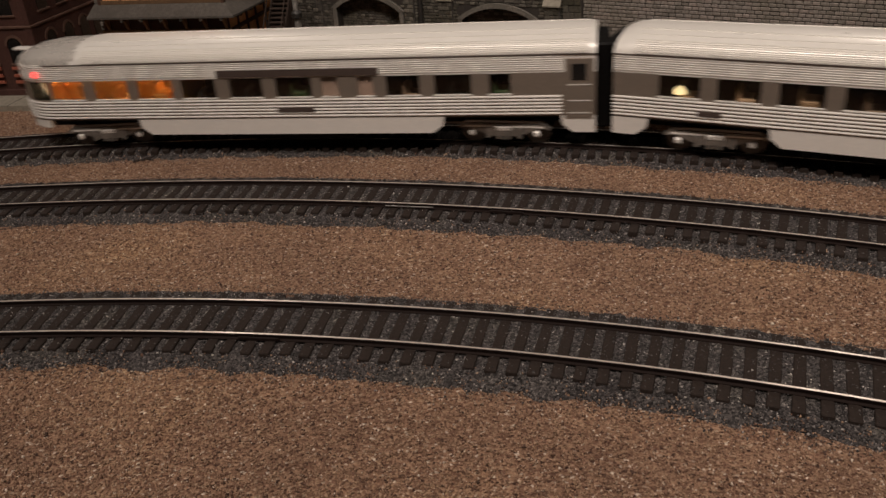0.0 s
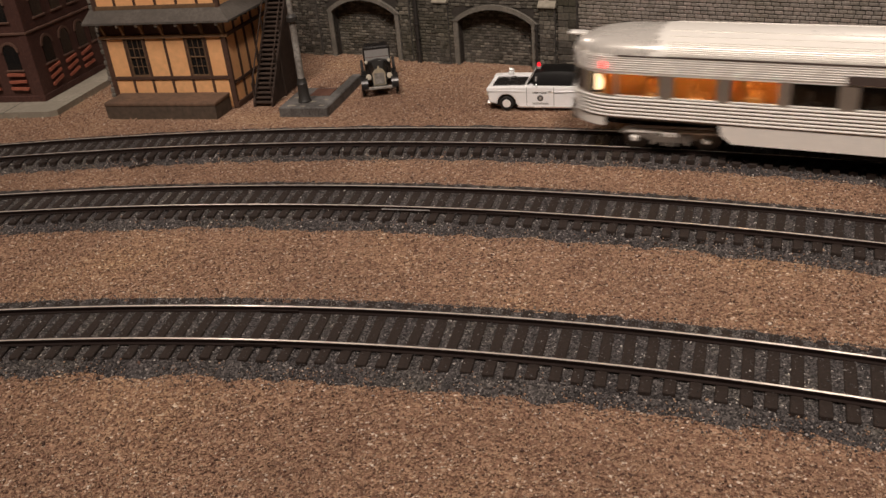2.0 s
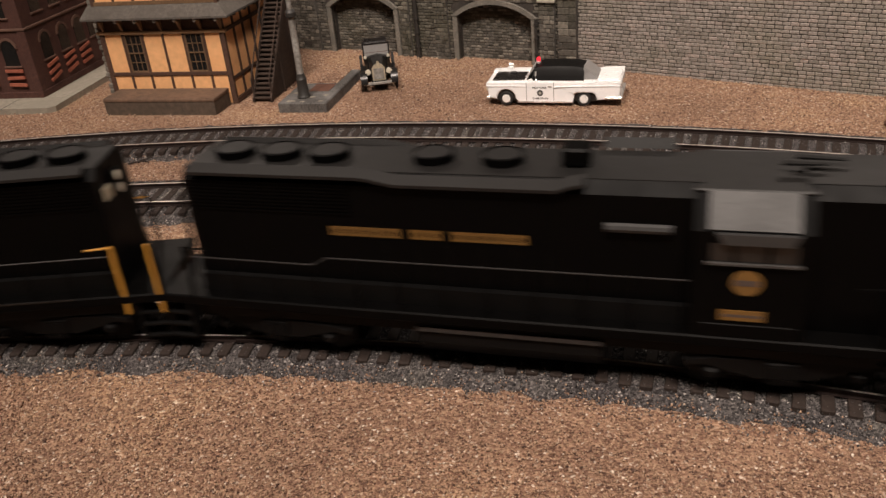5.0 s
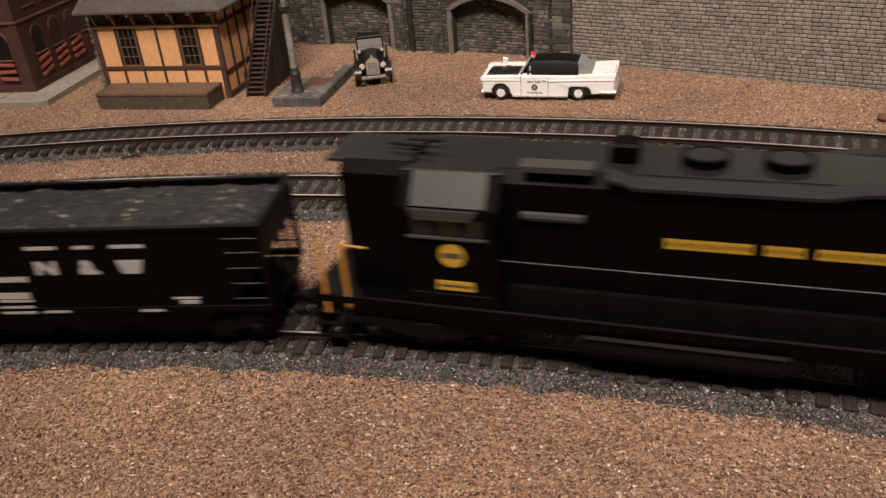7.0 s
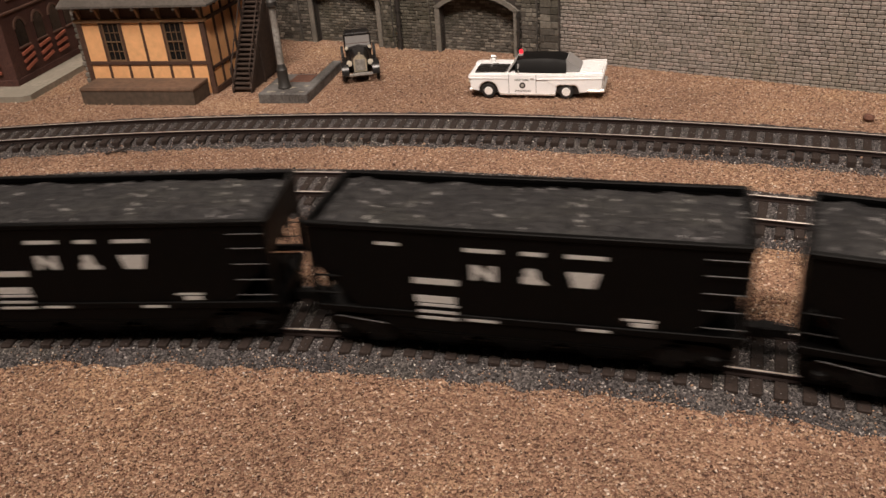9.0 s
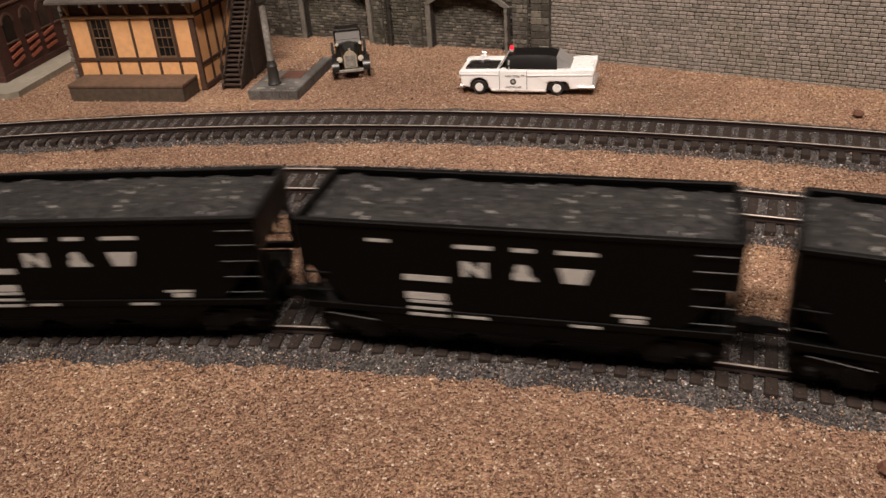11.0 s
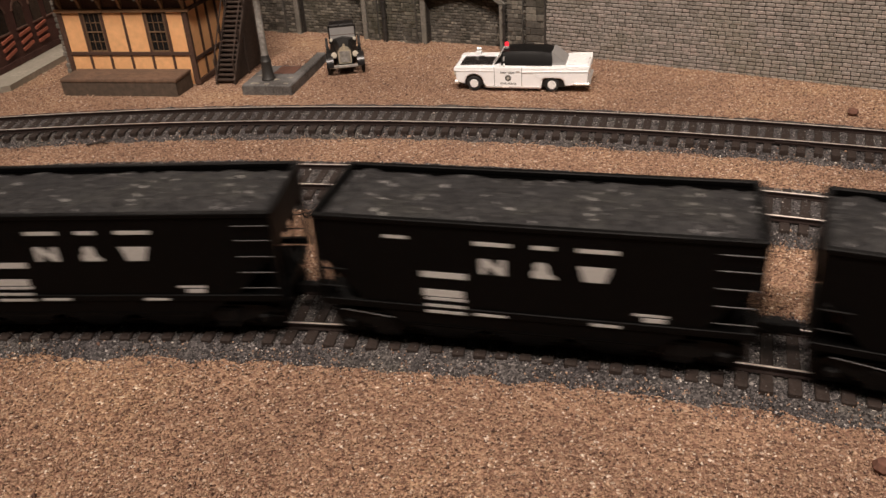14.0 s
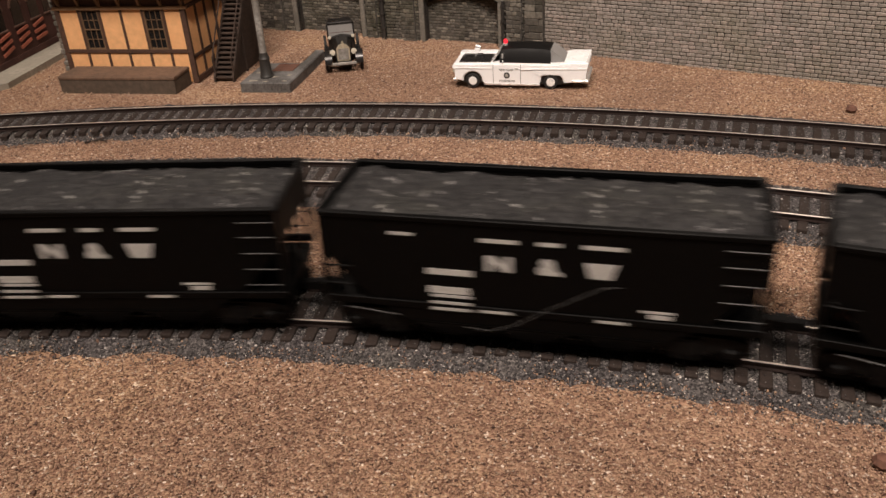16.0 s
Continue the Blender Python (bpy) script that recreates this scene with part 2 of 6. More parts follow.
# ---- materials of the street ----
M_CREAM = material("ochre_plaster", (0.84, 0.465, 0.215), 0.8, vary=0.10, scale=70, relief=0.1, dirt=(0.77, 0.385, 0.17))
M_TIMBER = material("dark_timber", (0.078, 0.040, 0.026), 0.75, vary=0.35, scale=200)
M_LTIMBER = material("brown_timber", (0.16, 0.095, 0.05), 0.7, vary=0.3, scale=200)
# brown timber, darkened to include the shade the house gives the stair
M_STAIR = material("stair_shaded_brown", (0.044, 0.027, 0.019), 0.8, vary=0.4, scale=200)
M_PLATE = material("tan_plate_beam", (0.30, 0.185, 0.10), 0.75, vary=0.25, scale=160)
M_DOCKSIDE = material("dock_side_dark", (0.085, 0.062, 0.045), 0.85, vary=0.3, scale=90)
M_ROOF = material("slate_roof", (0.095, 0.084, 0.073), 0.8, vary=0.3, scale=160, relief=0.4)
M_DOCK = material("dock_brown", (0.15, 0.09, 0.058), 0.8, vary=0.25, scale=90, dirt=(0.09, 0.06, 0.042))
M_PANE = material("window_dark_glass", (0.012, 0.012, 0.012), 0.15, vary=0.2, relief=0.0)
M_STONE = material("grey_stone", (0.17, 0.157, 0.135), 0.9, vary=0.35, scale=220, relief=0.6, dirt=(0.12, 0.115, 0.10))
M_CONCRETE = material("weathered_concrete", (0.075, 0.07, 0.066), 0.7, vary=0.6, scale=260, relief=0.4, dirt=(0.17, 0.165, 0.16))
M_SLAB = material("pavement_slab", (0.29, 0.265, 0.215), 0.85, vary=0.22, scale=110, relief=0.4)
M_BRICKRED = material("red_brick_dark", (0.075, 0.030, 0.022), 0.85, vary=0.35, scale=260, relief=0.5)
M_BRICKRIM = material("red_brick_arch", (0.13, 0.07, 0.05), 0.8, vary=0.3, scale=260, relief=0.5)
M_AWN = material("faded_red_slats", (0.38, 0.115, 0.07), 0.7, vary=0.3, scale=200)
M_JOINT = material("dark_wall_joint", (0.042, 0.036, 0.031), 0.95, vary=0.3, scale=260, relief=0.5)
M_MORTAR = material("dark_mortar", (0.075, 0.068, 0.06), 0.95, vary=0.3, scale=260, relief=0.5)
M_PIPE = material("black_pipe", (0.03, 0.028, 0.026), 0.5)
M_POST = material("weathered_grey_post", (0.33, 0.32, 0.30), 0.6, metal=0.2, vary=0.4, scale=160, dirt=(0.12, 0.10, 0.08))
M_RUST = material("rust_plate", (0.13, 0.06, 0.04), 0.85, vary=0.35, scale=180)
M_WHITE = material("white_car_paint", (0.93, 0.94, 0.95), 0.25, vary=0.02, relief=0.0)
M_CARBLACK = material("black_car_paint", (0.015, 0.014, 0.014), 0.3, vary=0.1, relief=0.0)
M_CLOTHTOP = material("black_vinyl_top", (0.005, 0.0048, 0.0048), 0.6, vary=0.15, spec=0.2)
M_CHROME = material("chrome_trim", (0.90, 0.89, 0.87), 0.22, metal=0.65, vary=0.05, relief=0.0)
M_HUBCAP = material("bright_hubcap", (0.95, 0.95, 0.94), 0.3, metal=0.15, vary=0.04, relief=0.0)
M_TYRE = material("black_tyre", (0.014, 0.013, 0.013), 0.75)
M_GLASSGREY = material("grey_car_window", (0.28, 0.275, 0.27), 0.12, vary=0.08, relief=0.0)
M_SILL = material("grey_trim_line", (0.45, 0.43, 0.39), 0.5)
M_INK = material("dark_lettering", (0.04, 0.04, 0.04), 0.6, relief=0.0)
M_FORD = material("dark_olive_car", (0.012, 0.011, 0.010), 0.4, vary=0.2)
M_BRASS = material("dull_brass", (0.55, 0.50, 0.38), 0.4, metal=0.45)
M_LAMPGLASS = material("headlamp_glass", (0.62, 0.58, 0.48), 0.2, vary=0.1, relief=0.0)
M_REDLENS = bpy.data.materials.new("red_beacon_lens")
M_REDLENS.use_nodes = True
_b = M_REDLENS.node_tree.nodes["Principled BSDF"]
_b.inputs["Base Color"].default_value = (0.7, 0.02, 0.03, 1)
_b.inputs["Roughness"].default_value = 0.15
_b.inputs["Emission Color"].default_value = (1.0, 0.03, 0.05, 1)
_b.inputs["Emission Strength"].default_value = 0.8


def brick_material(name, stops, moss):
    """Bricks or stones that each have their own tint, with broad damp and mossy patches."""
    m = bpy.data.materials.new(name)
    m.use_nodes = True
    nt = m.node_tree
    b = nt.nodes["Principled BSDF"]
    b.inputs["Roughness"].default_value, b.inputs["Specular IOR Level"].default_value = 0.9, 0.25
    info, geo = nt.nodes.new("ShaderNodeObjectInfo"), nt.nodes.new("ShaderNodeNewGeometry")
    add = nt.nodes.new("ShaderNodeMath")
    add.operation = "ADD"
    nt.links.new(info.outputs["Random"], add.inputs[0])
    nt.links.new(geo.outputs["Random Per Island"], add.inputs[1])
    fr = nt.nodes.new("ShaderNodeMath")
    fr.operation = "FRACT"
    nt.links.new(add.outputs[0], fr.inputs[0])
    col = ramp(nt, fr.outputs[0], stops)
    coord, big, fine = nt.nodes.new("ShaderNodeNewGeometry"), nt.nodes.new("ShaderNodeTexNoise"), nt.nodes.new("ShaderNodeTexNoise")
    big.inputs["Scale"].default_value, fine.inputs["Scale"].default_value = 22, 900
    big.inputs["Detail"].default_value = 5
    nt.links.new(coord.outputs["Position"], big.inputs["Vector"])
    nt.links.new(coord.outputs["Position"], fine.inputs["Vector"])
    patch = ramp(nt, big.outputs[0], [(0.46, (0, 0, 0)), (0.72, (0.75, 0.75, 0.75))])
    col = mixc(nt, patch, col, moss)
    grain = ramp(nt, fine.outputs[0], [(0.3, (0.7, 0.7, 0.7)), (0.7, (1.15, 1.15, 1.15))])
    nt.links.new(mixc(nt, 1.0, col, grain, "MULTIPLY"), b.inputs["Base Color"])
    bump(nt, fine.outputs[0], b, 0.6, 0.0003)
    return m


M_WALLBRICK = brick_material("grey_buff_brick", [(0.0, (0.21, 0.19, 0.168)), (0.35, (0.27, 0.245, 0.22)), (0.7, (0.30, 0.27, 0.245)), (1.0, (0.345, 0.295, 0.265))], (0.215, 0.20, 0.15))
M_ARCBRICK = brick_material("grey_stone_block", [(0.0, (0.06, 0.055, 0.047)), (0.4, (0.10, 0.092, 0.08)), (0.8, (0.145, 0.134, 0.115)), (1.0, (0.24, 0.22, 0.185))], (0.058, 0.056, 0.032))


# ---- walls behind the street ----
ARC_AT, RIGHT_AT = mm(57.4, 443.0, 0, -30.4), mm(76.9, 431.8, 0, -35.26)
WALL_TOP = 82


def arch_points(x0, x1, spring, crown, n=14):
    """A flat arch from (x0, spring) over the crown to (x1, spring)."""
    c, h = (x1 - x0) / 2, crown - spring
    r = (c * c + h * h) / (2 * h)
    a = math.asin(min(1, c / r))
    xm, zc = (x0 + x1) / 2, crown - r
    return [(xm + r * math.sin(-a + 2 * a * k / n), zc + r * math.cos(-a + 2 * a * k / n)) for k in range(n + 1)]


ARCHES = [(-47.6, -3.4, 24.2, 31.2), (-132.6, -88.6, 26.7, 34.0)]


def build_arcade():
    wall = tagged(new("wall_north"), "grey stone retaining wall with blind arches and pilasters", "wall", kind="structure")
    wall.matrix_basis = ARC_AT
    backing = Shape()
    # wall body pierced by two blind arches
    edges = [-200.0]
    for x0, x1, sp, cr in reversed(ARCHES):
        backing.box(edges[-1], x0, 0.4, 9, -2, WALL_TOP)
        pts = arch_points(x0, x1, sp, cr)
        for (xa, za), (xb, zb) in zip(pts, pts[1:]):
            backing.prism([(xa, za), (xb, zb), (xb, WALL_TOP), (xa, WALL_TOP)], 0.4, 9, "y")
        edges.append(x1)
    backing.box(edges[-1], 24, 0.4, 9, -2, WALL_TOP)
    part("masonry_backing", backing, M_JOINT, wall)
    for x0, x1, sp, cr in ARCHES:
        part("recess_panel", Shape().box(x0 - 1, x1 + 1, 5.2, 8.5, -2, cr + 2), M_MORTAR, wall)
        pts, rim = arch_points(x0, x1, sp, cr), Shape()
        out = arch_points(x0 - 3.4, x1 + 3.2, sp + 0.4, cr + 2.5)
        n = len(pts)
        ring = [[(px, -1.3, pz), (ox, -1.3, oz), (ox, 1.0, oz), (px, 1.8, pz)] for (px, pz), (ox, oz) in zip(pts, out)]
        rim.loft(ring)
        part("arch_stone", rim, M_STONE, wall, "weathered stone arch moulding", smooth=True)
        for a, b in ((x0 - 2.9, x0), (x1, x1 + 2.8)):
            part("jamb", Shape().box(a, b, -1.0, 3.0, -2, sp + 0.6, b=0.3), M_STONE, wall)
    # pilasters with sloped caps
    for x0, x1, top in ((-62.0, -53.4, 34.2), (1.4, 10.2, 33.4), (-84.5, -78.0, 60), (-150.0, -143.0, 60)):
        part("pilaster", Shape().box(x0, x1, -1.2, 2, -2, top, b=0.25), M_MORTAR, wall)
        if top < 50:
            part("pilaster_cap", Shape().prism([(-2.4, top), (-2.4, top + 0.7), (0.6, top + 4.2), (2, top + 4.2), (2, top)], x0 - 0.5, x1 + 0.5, "x"), M_SLAB, wall, "pale stone cap")
    part("wall_strip", Shape().box(12.6, 22.6, -2.6, 3, -2, WALL_TOP), M_MORTAR, wall)
    for x in (-0.2, -73.5):
        sh = Shape().rod((x, -1.6, -1), (x, -1.6, 24.6 if x > -10 else 60), 0.8 if x > -10 else 1.35, 10)
        for z in (6, 14, 22):
            sh.rod((x, -1.6, z - 0.5), (x, -1.6, z + 0.5), 1.2 if x > -10 else 1.75, 10)
        tagged(part("drain_pipe", sh, M_PIPE, smooth=True, at=ARC_AT), "black drain pipe running down the stone wall", "drain pipe")
    return wall


def build_right_wall():
    wall = tagged(new("wall_east"), "tall grey brick retaining wall in regular courses, mossy patches", "wall", kind="structure")
    wall.matrix_basis = RIGHT_AT
    part("masonry_backing", Shape().box(-4, 330, 0.35, 9, -2, WALL_TOP), M_JOINT, wall)
    return wall


WALL_N, WALL_E = build_arcade(), build_right_wall()


# ---- half-timbered house with its dock and stair ----
def build_house():
    h = thing("half_timbered_house", "ochre half-timbered house with dark beams and a slate skirt roof", "house", at=mm(-105.6, 424.5, 0, -15.5))
    x0, x1, dp = -68.0, 3.2, 58.0
    part("wall", Shape().box(x0 + 0.5, x1 - 0.5, 0.6, dp, 0, 84), M_CREAM, h, "ochre plaster wall")
    # plaster fields, proud of the wall between the beams
    cols = [-66.2, -54.9, -43.4, -31.6, -19.8, -8.4, 1.4]
    for k in range(6):
        a, b = cols[k] + 0.62, cols[k + 1] - 0.62
        part("plaster_panel", Shape().box(a, b, 0.15, 0.7, 3.0, 15.0, b=0.1), M_CREAM, h)
        if k not in (1, 4):
            part("plaster_panel", Shape().box(a, b, 0.15, 0.7, 16.8, 36.8, b=0.1), M_CREAM, h)
        part("plaster_panel", Shape().box(a, b, 0.15, 0.7, 53.5, 84, b=0.1), M_CREAM, h)
    for k, x in enumerate(cols):
        w = 0.8 if k in (0, 6) else 0.68
        part("post", Shape().box(x - w, x + w, -0.3, 0.7, 0, 37.2, b=0.12), M_TIMBER, h)
        part("post", Shape().box(x - w, x + w, -0.3, 0.7, 53.4, 84, b=0.12), M_TIMBER, h)
    part("corner_post", Shape().box(1.5, 3.4, -0.5, 1.6, 0, 84, b=0.2), M_TIMBER, h)
    part("corner_post", Shape().box(-68.2, -66.3, -0.5, 1.6, 0, 84, b=0.2), M_TIMBER, h)
    part("beam", Shape().box(x0, x1, -0.45, 0.8, 15.0, 16.8, b=0.12), M_TIMBER, h)
    part("beam", Shape().box(x0 - 1, x1 + 1.6, -1.0, 0.8, 36.8, 38.6, b=0.15), M_PLATE, h, "pale tan plate beam")
    part("beam", Shape().box(x0, x1, -0.4, 0.8, 51.6, 53.6, b=0.12), M_LTIMBER, h)
    part("frieze", Shape().box(x0, x1, 0.0, 0.9, 38.6, 46.5), M_TIMBER, h)
    for k in range(7):
        x = -64.6 + 11.2 * k
        br = part("bracket", Shape().prism([(-0.9, 38.6), (-0.2, 38.6), (-0.2, 45.6), (-5.0, 45.8), (-5.0, 44.8), (-3.2, 43.6)], x - 0.65, x + 0.65, "x"), M_PLATE, h)
        part("beam_end", Shape().lathe([(0.05, -0.6), (0.8, -0.5), (0.8, 0.5), (0.05, 0.6)], (x, -5.0, 44.4), "y", 8), M_SILL, br, "pale turned beam end")
    # skirt roof, hipped round the corner, with fine battens
    roof = Shape()
    for (xa, ya, xb, yb, xc, yc, xd, yd) in ((x0 - 4.5, -6.5, x1 + 7, -6.5, x1 - 0.5, 0.5, x0 - 2.5, 0.5), (x1 + 7, -6.5, x1 + 7, dp, x1 - 0.5, dp, x1 - 0.5, 0.5)):
        lo, hi = [(xa, ya, 46.4), (xb, yb, 46.4)], [(xc, yc, 52.2), (xd, yd, 52.2)]
        vs = lo + hi + [(p[0], p[1], p[2] - 1.0) for p in lo + hi]
        roof.add(vs, [(0, 1, 2, 3), (7, 6, 5, 4), (0, 4, 5, 1), (1, 5, 6, 2), (2, 6, 7, 3), (3, 7, 4, 0)])
    r = part("skirt_roof", roof, M_ROOF, h, "grey slate skirt roof")
    for k in range(60):
        x = x0 - 2.2 + k * 1.2
        part("roof_batten", Shape().prism([(-6.5, 46.45), (-6.5, 46.62), (0.4, 52.32), (0.4, 52.15)], x, x + 0.3, "x"), M_ROOF, r)
    # side wall beams
    for y in (11.5, 21.5, 32.0, 43.0, 56.5):
        part("post", Shape().box(2.5, 3.3, y - 0.8, y + 0.8, 0, 46), M_TIMBER, h)
    part("beam", Shape().box(2.5, 3.4, 0, dp, 12.0, 13.6), M_TIMBER, h)
    part("beam", Shape().box(2.5, 3.6, 0, dp, 36.5, 38.3), M_TIMBER, h)
    part("sill_beam", Shape().box(2.5, 3.8, -0.4, dp, 0, 2.6), M_TIMBER, h)
    for k in range(4):
        part("eave_bracket", Shape().box(3, 8, 6 + 12 * k, 7.4 + 12 * k, 43.6, 45.4), M_TIMBER, h)
    for xa, xb in ((-53.4, -44.6), (-18.6, -9.8)):
        w = part("window", Shape().box(xa, xb, 0.35, 0.65, 17.2, 36.6), M_PANE, h, "tall dark sash window")
        fr = Shape()
        for a, b, c, d in ((xa - 0.55, xa + 0.1, 16.8, 36.9), (xb - 0.1, xb + 0.55, 16.8, 36.9), (xa, xb, 16.8, 17.6), (xa, xb, 36.2, 36.9), (xa, xb, 26.7, 27.2)):
            fr.box(a, b, -0.3, 0.6, c, d)
        part("window_frame", fr, M_LTIMBER, w)
        for k in (1, 2):
            x = xa + (xb - xa) * k / 3
            part("glazing_bar", Shape().box(x - 0.14, x + 0.14, 0.0, 0.5, 17.4, 36.4), M_LTIMBER, w)
        for z in (22.0, 31.6):
            part("glazing_bar", Shape().box(xa, xb, 0.02, 0.48, z - 0.14, z + 0.14), M_LTIMBER, w)
    part("upper_roof", Shape().prism([(-5, 84), (30, 106), (64, 84)], x0 - 6, x1 + 6, "x"), M_ROOF, h)

    d = thing("loading_dock", "low brown wooden loading platform before the house", "platform", at=mm(-110.6, 407.1, 0, -15.0))
    part("deck", Shape().box(-62.8, 0.6, -0.3, 17.0, 6.9, 8.3, b=0.2), M_DOCK, d)
    part("side_boarding", Shape().box(-62.4, 0.2, 0.0, 16.8, -0.5, 7.0), M_DOCKSIDE, d)
    for k in range(9):
        part("deck_board", Shape().box(-62.6, 0.4, 0.1 + 1.86 * k, 1.78 + 1.86 * k, 8.2, 8.5), M_DOCK, d)


def build_stair():
    s = thing("outside_stair", "steep dark brown wooden stair, darkened for the shade of the house", "staircase", at=mm(-89.0, 421.5, 0, -15.5))
    n, rise, run = 23, 2.06, 1.6
    for k in range(n):
        part("tread", Shape().box(-4.7, 4.7, run * k, run * k + 2.6, rise * (k + 1) - 0.75, rise * (k + 1), b=0.12), M_STAIR, s)
        part("riser", Shape().box(-4.6, 4.6, run * k + 1.5, run * k + 1.9, rise * k - 0.4, rise * (k + 1) - 0.7), M_STAIR, s)
    for x in (-5.0, 5.0):
        part("stringer", Shape().prism([(-0.6, -0.3), (1.8, -0.3), (run * n + 1.8, rise * n - 0.6), (run * n - 0.6, rise * n + 1.4), (-0.6, 2.2)], x - 0.45, x + 0.45, "x"), M_STAIR, s)
        for k in (0, 7, 14, 21):
            part("rail_post", Shape().box(x - 0.35, x + 0.35, run * k + 0.8, run * k + 1.6, rise * k, rise * k + 12), M_STAIR, s)
        part("handrail", Shape().rod((x, 1.2, 11.8), (x, run * 21 + 1.2, rise * 21 + 11.8), 0.35, 6), M_STAIR, s)
    # solid wedge added to keep the space beneath the treads dark
    part("back_boarding", Shape().prism([(1.5, 0), (run * n + 2, rise * n - 2), (run * n + 2, 0)], -4.4, 4.4, "x"), M_STAIR, s)
    for k in (11, 22):
        for x in (-5.0, 5.0):
            part("support_post", Shape().box(x - 0.5, x + 0.5, run * k, run * k + 1.0, -1, rise * k), M_STAIR, s)


def build_plinth_and_post():
    p = thing("concrete_plinth", "worn grey concrete plinth with a dirt-filled top", "plinth", at=mm(-53.5, 395.0, 0, -15.0))
    part("block", Shape().box(-25.4, 0.2, 0, 55, -1, 4.8, b=0.5), M_CONCRETE, p)
    part("dirt_patch", Shape().box(-25.0, -4.4, 31, 54.6, 4.4, 5.3, b=0.4), M_SOIL, p, "brown grit spilled over the top")
    part("rust_plate", Shape().box(-15.5, -4.6, 18, 29.5, 4.6, 5.05, b=0.1), M_RUST, p, "rusty iron plate")
    worn = random.Random(23)
    for x, y, a in ((-20, 3, 2.6), (-11, 9, 2.2), (-4, 12, 1.7), (-20, 15, 2.4), (-3.5, 3, 1.4), (-13, 2.2, 1.6)):
        ring = [(x + a * worn.uniform(0.5, 1.3) * math.cos(k * math.tau / 11), y + 0.6 * a * worn.uniform(0.5, 1.3) * math.sin(k * math.tau / 11)) for k in range(11)]
        part("worn_patch", Shape().prism(ring, 4.5, 4.86, "z"), M_SLAB, p, "pale worn patch")
    l = thing("street_post", "weathered grey round post on a dark tapered base", "post", at=mm(-65.3, 407.7, 4.8))
    part("base", Shape().lathe([(3.4, -0.2), (3.4, 0.8), (2.9, 1.4), (2.5, 8.5), (2.7, 9.4), (2.2, 10.2), (1.9, 12.2), (0.05, 12.3)], (0, 0, 0), "z", 14), M_PIPE, l, "dark iron base", smooth=True)
    part("shaft", Shape().rod((0, 0, 10), (0, 0, 41), 1.75, 14, r2=1.55), M_POST, l, smooth=True)
    part("collar", Shape().lathe([(1.5, 39.6), (2.6, 40.2), (2.7, 42.2), (1.9, 43.2), (1.4, 43.6)], (0, 0, 0), "z", 14), M_PIPE, l, smooth=True)
    part("upper_shaft", Shape().rod((0, 0, 43), (0, 0, 72), 1.3, 12, r2=1.1), M_POST, l, smooth=True)


